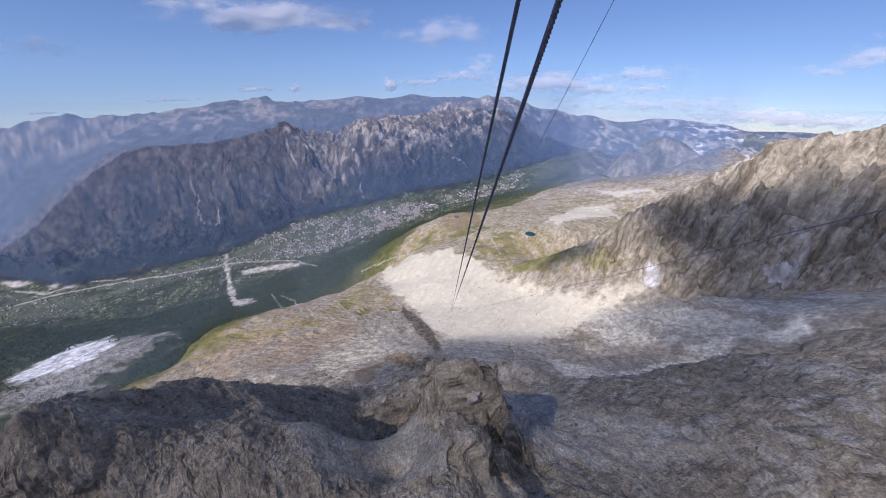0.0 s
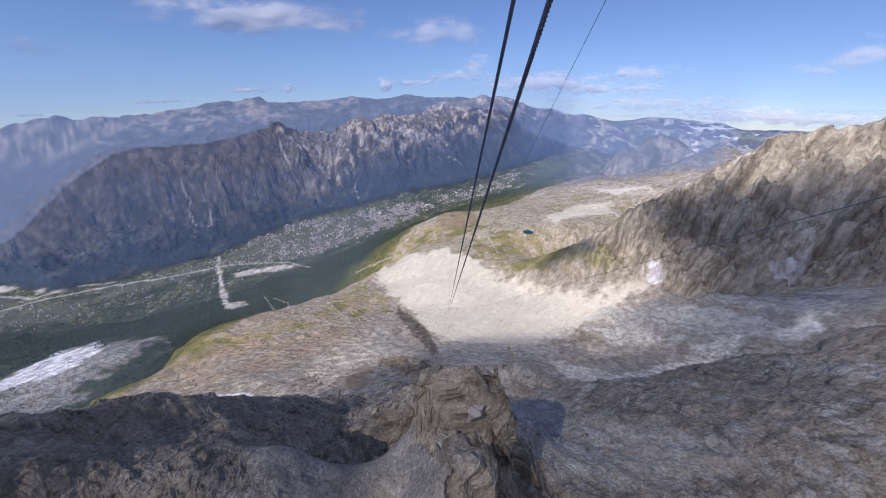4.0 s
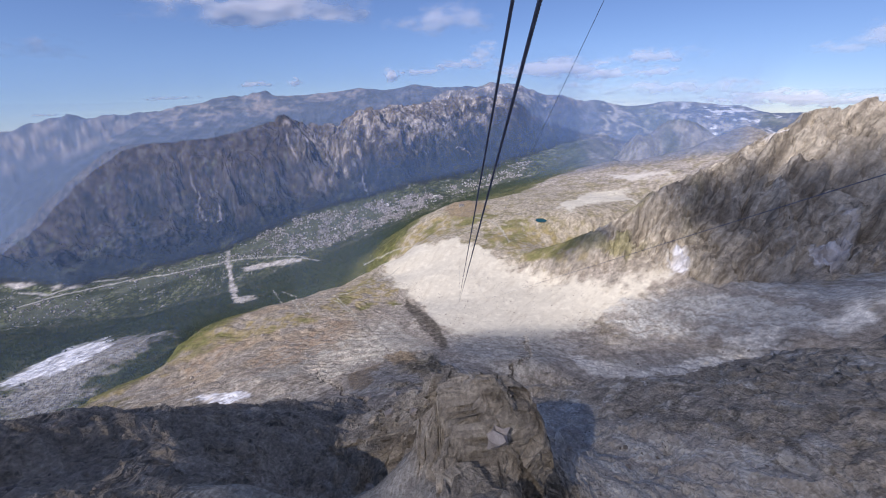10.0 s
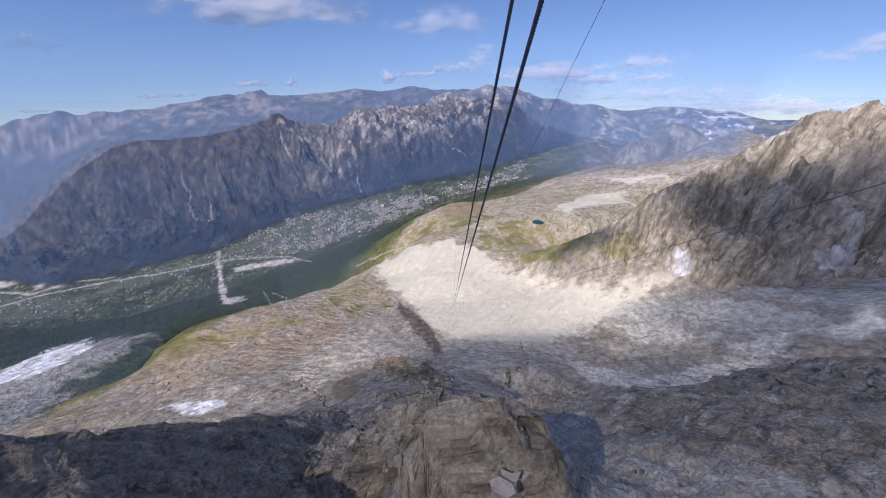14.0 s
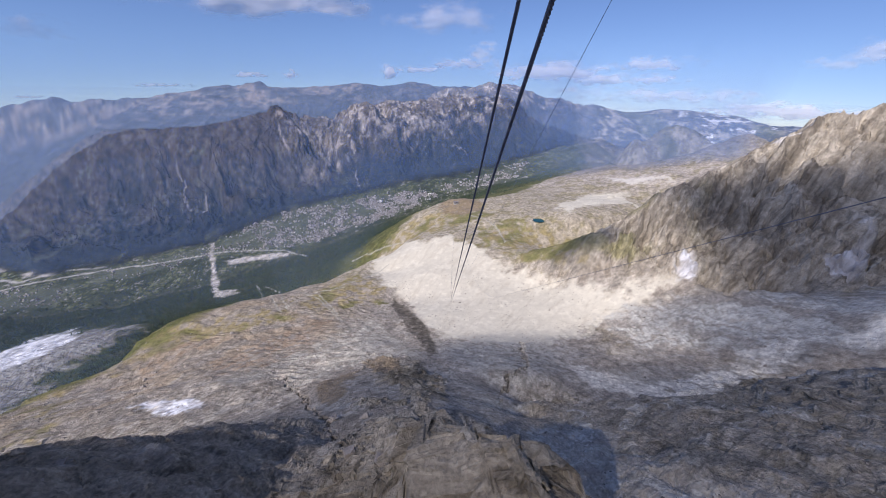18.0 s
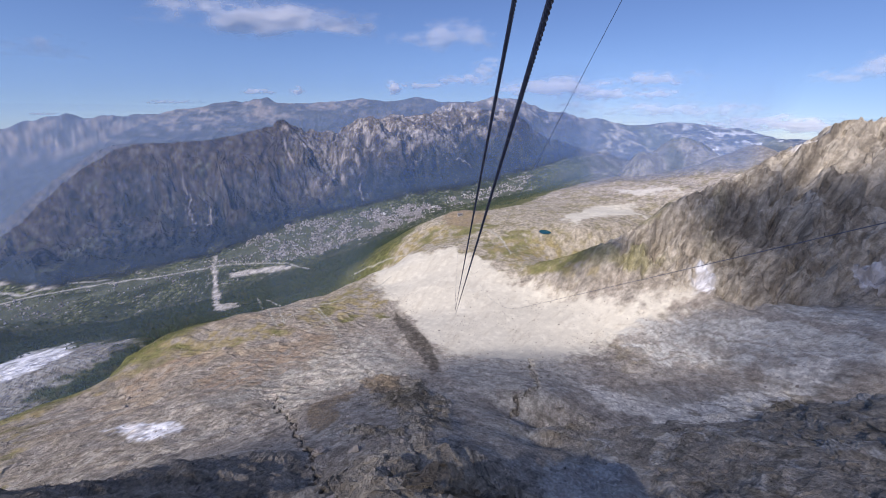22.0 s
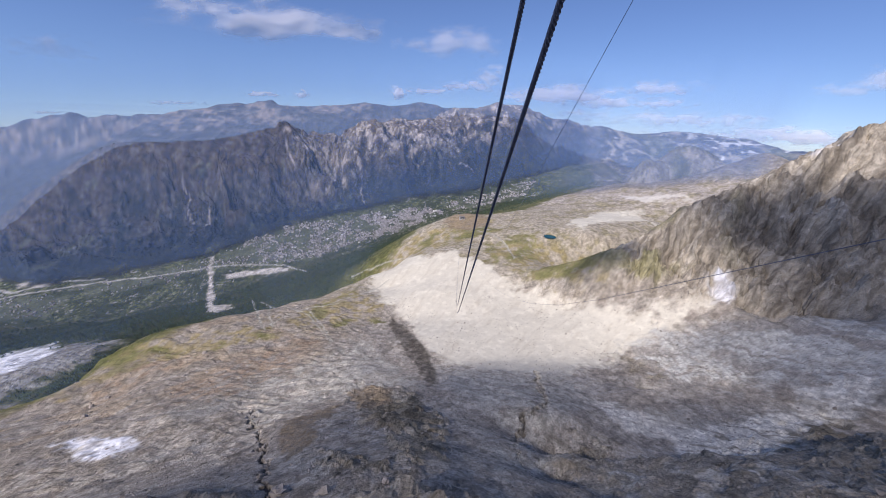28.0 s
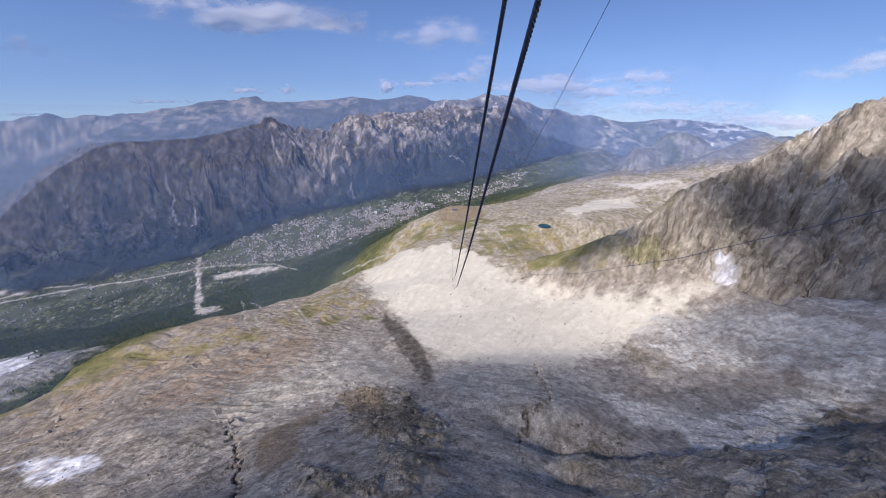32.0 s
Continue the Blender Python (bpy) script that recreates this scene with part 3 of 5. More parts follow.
def plain(name, colour, rough=0.8, metal=0.0, vary=0.15, scale=2.0, bump=0.0, island=False):
    """A surface of one paint or stone, with grain at two scales."""
    m, nt, b = material(name)
    n1, n2 = nt.nodes.new("ShaderNodeTexNoise"), nt.nodes.new("ShaderNodeTexNoise")
    geo = nt.nodes.new("ShaderNodeNewGeometry")
    for n, s in ((n1, scale), (n2, scale * 9)):
        n.inputs["Scale"].default_value, n.inputs["Detail"].default_value = s, 4
        nt.links.new(geo.outputs["Position"], n.inputs["Vector"])
    add = nt.nodes.new("ShaderNodeMath")
    add.operation = "ADD"
    nt.links.new(n1.outputs["Fac"], add.inputs[0])
    nt.links.new(n2.outputs["Fac"], add.inputs[1])
    ramp = nt.nodes.new("ShaderNodeMapRange")
    ramp.inputs["From Min"].default_value, ramp.inputs["From Max"].default_value = 0.7, 1.3
    ramp.inputs["To Min"].default_value, ramp.inputs["To Max"].default_value = 1 - vary, 1 + vary
    nt.links.new(add.outputs[0], ramp.inputs["Value"])
    value = ramp.outputs[0]
    if island:
        mul = nt.nodes.new("ShaderNodeMapRange")
        mul.inputs["To Min"].default_value, mul.inputs["To Max"].default_value = 0.45, 1.5
        nt.links.new(geo.outputs["Random Per Island"], mul.inputs["Value"])
        both = nt.nodes.new("ShaderNodeMath")
        both.operation = "MULTIPLY"
        nt.links.new(value, both.inputs[0])
        nt.links.new(mul.outputs[0], both.inputs[1])
        value = both.outputs[0]
    mix = nt.nodes.new("ShaderNodeVectorMath")
    mix.operation = "SCALE"
    mix.inputs[0].default_value = colour
    nt.links.new(value, mix.inputs["Scale"])
    nt.links.new(mix.outputs[0], b.inputs["Base Color"])
    b.inputs["Roughness"].default_value, b.inputs["Metallic"].default_value = rough, metal
    if bump:
        bp = nt.nodes.new("ShaderNodeBump")
        bp.inputs["Strength"].default_value, bp.inputs["Distance"].default_value = bump, 0.4 / scale
        nt.links.new(n2.outputs["Fac"], bp.inputs["Height"])
        nt.links.new(bp.outputs[0], b.inputs["Normal"])
    return m


def land_material(name, glow=0.0):
    """Ground whose stone, turf, ice and wood tones are laid down by zone, with grain and relief on top; glow adds haze.
    """
    m, nt, b = material(name)
    col = nt.nodes.new("ShaderNodeVertexColor")
    col.layer_name = "tone"
    geo = nt.nodes.new("ShaderNodeNewGeometry")
    grains = []
    for s, d in ((0.11, 9), (0.9, 6)):
        n = nt.nodes.new("ShaderNodeTexNoise")
        n.inputs["Scale"].default_value, n.inputs["Detail"].default_value, n.inputs["Roughness"].default_value = s, d, 0.65
        nt.links.new(geo.outputs["Position"], n.inputs["Vector"])
        r = nt.nodes.new("ShaderNodeMapRange")
        r.inputs["From Min"].default_value, r.inputs["From Max"].default_value = 0.25, 0.75
        r.inputs["To Min"].default_value, r.inputs["To Max"].default_value = 0.52, 1.48
        nt.links.new(n.outputs["Fac"], r.inputs["Value"])
        grains.append((n, r))
    mul = nt.nodes.new("ShaderNodeMath")
    mul.operation = "MULTIPLY"
    nt.links.new(grains[0][1].outputs[0], mul.inputs[0])
    nt.links.new(grains[1][1].outputs[0], mul.inputs[1])
    scale = nt.nodes.new("ShaderNodeVectorMath")
    scale.operation = "SCALE"
    nt.links.new(col.outputs["Color"], scale.inputs[0])
    less, soft = nt.nodes.new("ShaderNodeMath"), nt.nodes.new("ShaderNodeMath")
    less.operation, soft.operation = "SUBTRACT", "MULTIPLY_ADD"
    nt.links.new(mul.outputs[0], less.inputs[0])
    less.inputs[1].default_value = soft.inputs[2].default_value = 1.0
    nt.links.new(less.outputs[0], soft.inputs[0])
    nt.links.new(col.outputs["Alpha"], soft.inputs[1])
    nt.links.new(soft.outputs[0], scale.inputs["Scale"])
    nt.links.new(scale.outputs[0], b.inputs["Base Color"])
    b.inputs["Roughness"].default_value = 0.92
    b.inputs["Specular IOR Level"].default_value = 0.2
    bp = nt.nodes.new("ShaderNodeBump")
    bp.inputs["Strength"].default_value, bp.inputs["Distance"].default_value = 0.8, 1.6
    nt.links.new(grains[1][0].outputs["Fac"], bp.inputs["Height"])
    nt.links.new(col.outputs["Alpha"], bp.inputs["Strength"])
    if not glow:
        nt.links.new(bp.outputs[0], b.inputs["Normal"])
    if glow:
        # distance haze imitated: the land itself gives off a faint blue
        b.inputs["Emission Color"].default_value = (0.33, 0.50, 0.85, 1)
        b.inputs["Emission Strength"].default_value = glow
    return m


M_LAND = land_material("alpine_ground")
M_FAR = land_material("distant_land", FAR_HAZE_GLOW)
M_STEEL = plain("dark_greased_steel", (0.085, 0.105, 0.165), 0.55, 0.0, 0.3, 30)
M_WALL = plain("pale_render", (0.42, 0.405, 0.39), 0.85, 0, 0.1, 0.6, island=True)
M_ROOF = plain("slate_and_sheet_roof", (0.24, 0.22, 0.215), 0.6, 0, 0.15, 0.6, island=True)
M_WHITE = plain("white_render", (0.78, 0.77, 0.74), 0.8, 0, 0.06, 0.5)
M_GLASS = plain("dark_window_glass", (0.03, 0.04, 0.05), 0.15, 0, 0.1, 0.5)
M_NEEDLE = plain("conifer_green", (0.048, 0.074, 0.038), 0.9, 0, 0.3, 0.2, island=True)
M_STONE = plain("grey_granite", (0.235, 0.21, 0.185), 0.9, 0, 0.3, 0.7, 0.5, island=True)
M_CONCRETE = plain("grey_concrete", (0.42, 0.41, 0.39), 0.85, 0, 0.12, 0.8)
M_WATER, _nt, _b = material("lake_water")
_b.inputs["Base Color"].default_value = (0.012, 0.07, 0.08, 1)
_b.inputs["Roughness"].default_value = 0.12
_b.inputs["IOR"].default_value = 1.33


def cloud_material(name, colour, through_share):
    m = bpy.data.materials.new(name)
    m.use_nodes = True
    nt = m.node_tree
    nt.nodes.clear()
    out, mix = nt.nodes.new("ShaderNodeOutputMaterial"), nt.nodes.new("ShaderNodeMixShader")
    clear, body = nt.nodes.new("ShaderNodeBsdfTransparent"), nt.nodes.new("ShaderNodeMixShader")
    dif, tra = nt.nodes.new("ShaderNodeBsdfDiffuse"), nt.nodes.new("ShaderNodeBsdfTranslucent")
    dif.inputs["Color"].default_value = tra.inputs["Color"].default_value = colour
    den = nt.nodes.new("ShaderNodeAttribute")
    den.attribute_name = "vapour"
    nt.links.new(dif.outputs[0], body.inputs[1])
    nt.links.new(tra.outputs[0], body.inputs[2])
    body.inputs[0].default_value = through_share
    nt.links.new(den.outputs["Fac"], mix.inputs[0])
    nt.links.new(clear.outputs[0], mix.inputs[1])
    nt.links.new(body.outputs[0], mix.inputs[2])
    nt.links.new(mix.outputs[0], out.inputs[0])
    return m


M_CLOUD = cloud_material("cloud_vapour", (0.97, 0.96, 0.97, 1), 0.5)
M_CLOUD_THICK = cloud_material("thick_cloud_vapour", (0.97, 0.97, 0.97, 1), 0.8)
M_HAZE = cloud_material("valley_haze", (0.37, 0.58, 1.0, 1), 0.5)


# ---- land ----
def lerp(a, b, f):
    return a + (np.asarray(b) - a) * f[..., None]


def tones(az, r, h, z):
    """The base colour of the land, zone by zone."""
    u, v = np.radians(az), np.log(r)
    a1, a2, a3 = fbm(u * 18, v * 18, 5, 301), fbm(u * 70, v * 70, 5, 302), fbm(u * 210, v * 210, 3, 304)
    streak = fbm((u - 0.4 * v) * 90, (v + 0.4 * u) * 16, 4, 303)
    x, y = r * np.sin(u), r * np.cos(u)
    grit = fbm(x / 9, y / 9, 5, 307, 0.6)
    bands = fbm(u * 10 + 0.6 * a1, v * 75 + 4 * a1, 4, 305)
    c = np.zeros(r.shape + (3,)) + (0.345, 0.31, 0.285)
    c = lerp(c, (0.47, 0.43, 0.395), smooth(-0.1, 0.3, a1 + 0.3 * a2))
    c = lerp(c, (0.22, 0.19, 0.165), smooth(0.08, 0.35, a2) * (0.85 - 0.4 * smooth(-8, 2, az) * smooth(620, 520, r)))
    c = lerp(c, (0.46, 0.44, 0.43), smooth(0.15, 0.4, bands) * 0.55 * smooth(650, 350, r))
    c = lerp(c, (0.15, 0.135, 0.12), smooth(0.82, 0.93, ridged(u * 55, v * 80, 3, 306)) * 0.6 * smooth(700, 500, r))
    c = lerp(c, (0.20, 0.185, 0.165), smooth(0.1, 0.45, streak) * 0.4)
    # shelf beyond the cirque: tan turf and stones
    shelf = smooth(600, 760, r) * (1 - z["wall"])
    c = lerp(c, (0.40, 0.36, 0.305), shelf * 0.85)
    c = lerp(c, (0.25, 0.225, 0.155), smooth(0.0, 0.3, a2) * shelf * 0.9)
    c = lerp(c, (0.34, 0.275, 0.215), smooth(-12, -20, az) * smooth(330, 420, r) * smooth(-0.1, 0.25, a1) * 0.8)
    g = patch("grass", az, r, 0.02, 0.06, 11)
    c = lerp(c, (0.27, 0.225, 0.12), g * smooth(-0.35, 0.15, a2 + 0.4 * a1) * 0.85)
    c = lerp(c, (0.16, 0.16, 0.07), g * smooth(0.0, 0.3, a1 + 0.3 * a3) * 0.9)
    mor = np.where(r > 720, patch("moraine", az, r, 0.01, 0.03, 12), patch("moraine", az, r, 0.022, 0.04, 12))
    c = lerp(c, (0.60, 0.575, 0.52), mor * (0.90 + 0.10 * a2))
    c = lerp(c, (0.42, 0.375, 0.32), mor * smooth(0.15, 0.4, streak + 0.4 * a2) * 0.3)
    c = lerp(c, (0.66, 0.635, 0.58), mor * smooth(0.2, 0.4, a2 - 0.4 * a1) * 0.5)
    scree_here = patch("rubble", az, r, 0.02, 0.05, 13)
    c = lerp(c, (0.33, 0.315, 0.30), scree_here * (0.8 + 0.8 * a3))
    c = lerp(c, (0.20, 0.175, 0.14), smooth(0.6, 0.8, z["bands"]) * 0.35)
    kn = z["knoll"]
    c = lerp(c, (0.185, 0.165, 0.13), kn * 0.8)
    c = lerp(c, (0.32, 0.30, 0.275), kn * smooth(0.1, 0.35, grit + 0.3 * a1) * 0.7)
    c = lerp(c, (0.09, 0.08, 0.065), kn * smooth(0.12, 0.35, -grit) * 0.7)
    # rock
    rib = z["rib"]
    c = lerp(c, (0.29, 0.26, 0.23), rib * 0.75)
    c = lerp(c, (0.41, 0.405, 0.41), rib * smooth(0.0, 0.35, a1 - 0.3 * a2) * 0.8)
    c = lerp(c, (0.195, 0.178, 0.15), rib * smooth(0.1, 0.3, a2 + 0.4 * a1) * 0.6)
    c = lerp(c, (0.16, 0.15, 0.14), rib * smooth(0.15, 0.35, streak) * 0.7)
    c = lerp(c, (0.27, 0.24, 0.21), z["ridge"] * 0.85)
    c = lerp(c, (0.33, 0.30, 0.28), z["ridge"] * smooth(0.12, 0.35, grit) * 0.7)
    c = lerp(c, (0.28, 0.245, 0.20), z["spur"] * 0.75)
    c = lerp(c, (0.40, 0.36, 0.315), z["spur"] * smooth(0.1, 0.3, grit) * 0.7)
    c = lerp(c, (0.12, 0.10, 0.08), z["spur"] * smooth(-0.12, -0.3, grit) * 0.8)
    ice = patch("ice", az, r, 0.03, 0.06, 14)
    crev = ridged((u + 0.6 * v) * 120, (v - 0.5 * u) * 70, 3, 310, 0.6)
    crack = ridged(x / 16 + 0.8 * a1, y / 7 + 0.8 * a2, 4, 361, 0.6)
    # dark of the cracks put into the colour; no crack is cut here
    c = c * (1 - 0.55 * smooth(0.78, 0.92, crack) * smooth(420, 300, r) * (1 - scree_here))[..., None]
    far_ice = ice * (0.45 + 0.55 * smooth(260, 360, r))
    c = lerp(c, (0.38, 0.38, 0.385), far_ice * 0.8)
    c = lerp(c, (0.47, 0.475, 0.48), far_ice * smooth(0.62, 0.80, crev + 0.5 * bands + 0.2 * a1) * 0.8)
    c = lerp(c, (0.26, 0.24, 0.23), ice * smooth(0.05, 0.35, -bands + 0.4 * a2) * 0.8)
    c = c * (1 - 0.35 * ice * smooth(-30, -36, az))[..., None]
    c = lerp(c, (0.44, 0.425, 0.40), patch("pale", az, r, 0.03, 0.06, 21) * np.clip(0.55 + 0.9 * a2, 0, 0.9))
    c = lerp(c, (0.235, 0.185, 0.135), patch("brown", az, r, 0.006, 0.02, 22) * np.clip(0.8 + 0.6 * a3, 0, 1))
    c = lerp(c, (0.30, 0.225, 0.17), patch("rust", az, r, 0.04, 0.07, 23) * np.clip(0.5 + 1.2 * a2, 0, 0.85))
    wall = z["wall"]
    strata = fbm((u - 0.36 * v) * 110, (v + 0.36 * u) * 22, 5, 313, 0.6)
    c = lerp(c, (0.36, 0.325, 0.285), wall * 0.95)
    c = lerp(c, (0.50, 0.455, 0.405), wall * smooth(0.05, 0.3, strata + 0.3 * a1) * 0.8)
    c = lerp(c, (0.20, 0.175, 0.15), wall * smooth(0.05, 0.3, -strata + 0.2 * a2) * 0.8)
    # couloirs darkened in the colour, standing in for the shade inside them
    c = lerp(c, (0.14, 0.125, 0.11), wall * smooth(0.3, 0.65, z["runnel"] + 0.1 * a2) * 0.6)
    c = lerp(c, (0.50, 0.47, 0.43), wall * smooth(0.75, 0.95, z["runnel"]) * 0.7)
    c = lerp(c, (0.24, 0.23, 0.11), wall * smooth(40, 26, az) * smooth(0.0, 0.35, a1) * 0.7)
    c = lerp(c, (0.10, 0.088, 0.078), patch("bank", az, r, 0.006, 0.014, 15) * np.clip(0.85 + 0.6 * a2, 0, 1))
    # near ground lightened slightly in its colour to make up for cloud shade
    c = c * (1 + 0.06 * (1 - 0.72 * mor) * (1 - 0.7 * ice) * smooth(570, 430, r) * (1 - 0.75 * z["ridge"]))[..., None]
    flow = patch("flow", az, r, 0.012, 0.03, 20)
    c = lerp(c, (0.70, 0.675, 0.65), flow * smooth(-0.5, -0.1, fbm((u + 0.35 * v) * 22, (v - 0.25 * u) * 130, 4, 312)))
    # wooded slope
    s = z["slope"] * (1 - ice)
    c = lerp(c, (0.10, 0.11, 0.042), s * 0.95)
    c = lerp(c, (0.17, 0.16, 0.075), s * smooth(0.15, 0.35, a2) * 0.7)
    low = smooth(0.10, 0.32, v - np.log(np.interp(az, [-60, -36, -17, -2, 12, 30], [480, 600, 820, 1130, 1330, 1900])) + 0.14 * a1)
    c = lerp(c, (0.040, 0.057, 0.033), s * low * 0.95)
    c = lerp(c, (0.085, 0.085, 0.05), s * low * smooth(0.12, 0.3, fbm(u * 60, v * 60, 4, 501)) * 0.6)
    # valley floor
    f = z["valley"]
    c = lerp(c, (0.042, 0.055, 0.035), f)
    field = vnoise((u + 0.3 * v) * 260, (v - 0.3 * u) * 170, 320)
    c = lerp(c, (0.15, 0.165, 0.085), f * smooth(0.60, 0.68, field) * smooth(-0.2, 0.1, a1) * 0.85)
    c = lerp(c, (0.30, 0.285, 0.25), f * smooth(0.30, 0.24, field) * smooth(0.0, 0.25, a2) * 0.8)
    t = patch("town", az, r, 0.012, 0.02, 16)
    c = lerp(c, (0.10, 0.115, 0.085), t * f * 0.7)
    for pts in ROADS:
        c = lerp(c, (0.40, 0.39, 0.36), stream(az, r, pts, 0.0034) * 0.85)
    c = lerp(c, (0.52, 0.49, 0.45), patch("gravel", az, r, 0.004, 0.008, 17) * np.clip(0.75 + 0.6 * a2, 0, 1))
    # the range opposite: woods below, rust-brown heath, bare rock on top
    top = np.clip((v - np.log(line_r("valley_far", az))) / (np.log(line_r("range_crest", az)) - np.log(line_r("valley_far", az)) + 1e-6), 0, 1.3)
    k = z["range"]
    # woods toned bluer than the near ones, haze mixed into the colour
    c = lerp(c, (0.024, 0.031, 0.034), k)
    c = lerp(c, (0.075, 0.058, 0.043), k * smooth(0.30, 0.80, top + 0.3 * a1 + 0.5 * (z["gul"] - 0.6)) * 0.9)
    rock = smooth(0.50, 0.70, top + 0.22 * a1 + 0.2 * a2) * smooth(-26, -14, az)
    c = lerp(c, (0.17, 0.14, 0.105), k * rock * 0.9)
    c = lerp(c, (0.42, 0.38, 0.33), k * rock * smooth(0.0, 0.3, a2 + 0.5 * a3 + 0.05 - 0.4 * z["runnel"]) * 0.75)
    # dark of the gullies painted in where water gathers, as their shade
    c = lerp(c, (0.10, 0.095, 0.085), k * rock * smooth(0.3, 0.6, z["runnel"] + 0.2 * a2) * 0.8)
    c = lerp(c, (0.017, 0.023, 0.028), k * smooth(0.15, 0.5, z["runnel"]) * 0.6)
    c = lerp(c, (0.19, 0.155, 0.125), k * smooth(0.5, 0.8, z["runnel"]) * smooth(0.1, 0.4, top) * smooth(-0.1, 0.2, a1) * 0.7)
    c = lerp(c, (0.075, 0.08, 0.05), k * smooth(0.70, 0.76, vnoise(u * 34, v * 34, 330)) * smooth(0.1, 0.25, a2) * 0.7)
    b2, b3 = fbm((u + 0.3 * v) * 90, v * 60, 4, 331), fbm((u + 0.3 * v) * 260, v * 200, 3, 332)
    c = lerp(c, (0.12, 0.11, 0.095), k * smooth(0.08, 0.4, 0.7 * b3 + 0.9 * b2) * smooth(0.15, 0.5, top) * 0.6)
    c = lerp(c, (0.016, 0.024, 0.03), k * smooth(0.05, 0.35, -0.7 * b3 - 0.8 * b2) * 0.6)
    grain = fbm(u * 420, v * 900, 3, 351, 0.7)
    c = c * (1 + 0.75 * k * grain)[..., None]
    for pts in GULLIES:
        c = lerp(c, (0.30, 0.265, 0.235), stream(az, r, pts, 0.0034, 0.010) * smooth(-0.4, 0.1, a2) * 0.85)
    # far ranges, with the blue of haze mixed into their base colours
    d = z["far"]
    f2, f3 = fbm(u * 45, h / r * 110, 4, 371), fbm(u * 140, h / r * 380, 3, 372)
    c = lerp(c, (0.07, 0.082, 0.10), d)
    c = lerp(c, (0.17, 0.155, 0.15), d * smooth(0.0, 0.4, f2 + 0.6 * f3) * (0.15 + 0.35 * smooth(-52, -40, az)))
    step = (h / 62.0 + 0.7 * a1 + 0.5 * f2) % 1.0
    c = lerp(c, (0.035, 0.045, 0.06), d * smooth(0.70, 0.80, step) * smooth(-8, -14, az) * smooth(-50, -40, az) * 0.75)
    c = lerp(c, (0.27, 0.245, 0.225), d * smooth(0.10, 0.0, step) * smooth(-8, -14, az) * smooth(-50, -40, az) * 0.6)
    table = d * smooth(-0.03, 0.05, v - np.log(line_r("plateau_foot", az)) + 0.05 * a1) * smooth(-8, -14, az)
    c = lerp(c, (0.22, 0.195, 0.18), table * smooth(-0.1, 0.3, f2 + 0.4 * f3) * 0.7)
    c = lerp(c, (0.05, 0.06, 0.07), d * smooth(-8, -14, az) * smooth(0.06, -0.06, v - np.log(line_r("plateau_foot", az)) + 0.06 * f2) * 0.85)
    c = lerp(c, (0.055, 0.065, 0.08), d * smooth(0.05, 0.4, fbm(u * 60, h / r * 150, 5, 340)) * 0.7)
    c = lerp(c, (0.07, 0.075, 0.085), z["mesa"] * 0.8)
    right = smooth(20, 24, az) * smooth(1500, 1900, r)
    c = lerp(c, (0.15, 0.15, 0.145), right * 0.85 * (1 - d))
    c = lerp(c, (0.27, 0.255, 0.23), right * smooth(0.05, 0.35, a2 + 0.4 * a3) * 0.8)
    c = lerp(c, (0.07, 0.085, 0.065), right * smooth(0.1, 0.4, a1) * 0.7)
    c = lerp(c, (0.70, 0.72, 0.75), smooth(0.28, 0.38, fbm(u * 60, v * 60, 4, 345)) * smooth(30, 34, az) * smooth(2600, 3200, r) * 0.6)
    c = lerp(c, (0.80, 0.82, 0.85), (1 - 0.4 * smooth(38, 42, az)) * patch("snow", az, r, 0.009, 0.028, 18) * np.clip(0.72 + 0.8 * a2, 0, 1))
    # carved ravines painted dark, their shade carried by the colour
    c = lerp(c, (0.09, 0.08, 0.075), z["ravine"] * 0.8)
    z["coarse"] = np.clip(0.95 - 0.85 * mor - 0.55 * ice - 0.5 * g - 0.7 * patch("snow", az, r, 0.009, 0.028, 18) - 0.5 * f, 0.12, 1)
    # blue taken out of the nearer land's colour to offset the blue skylight
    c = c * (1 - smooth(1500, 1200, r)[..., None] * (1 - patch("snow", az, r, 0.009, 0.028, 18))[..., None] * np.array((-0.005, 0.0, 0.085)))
    return np.clip(c * (1 + 0.22 * a2 * (1 - 0.7 * mor) + 0.45 * a3 * (1 - 0.85 * mor) * (1 - 0.6 * z["wall"]))[..., None], 0.012, 0.88)


def sheet(name, co, faces, colour, mat):
    """Part of the land as an object: tone in the colour, coarseness in its alpha."""
    used = np.unique(faces)
    remap = np.zeros(len(co), dtype=np.int32)
    remap[used] = np.arange(len(used))
    f = remap[faces]
    me = bpy.data.meshes.new(name)
    me.vertices.add(len(used))
    me.vertices.foreach_set("co", co[used].astype(np.float32).ravel())
    me.loops.add(f.size)
    me.loops.foreach_set("vertex_index", f.ravel().astype(np.int32))
    me.polygons.add(len(f))
    me.polygons.foreach_set("loop_start", np.arange(0, f.size, 4, dtype=np.int32))
    me.update(calc_edges=True)
    at = me.color_attributes.new("tone", "FLOAT_COLOR", "POINT")
    at.data.foreach_set("color", np.c_[colour[used], COARSE[used]].astype(np.float32).ravel())
    me.polygons.foreach_set("use_smooth", np.zeros(len(f), dtype=bool))
    me.materials.append(mat)
    return new(name, me)


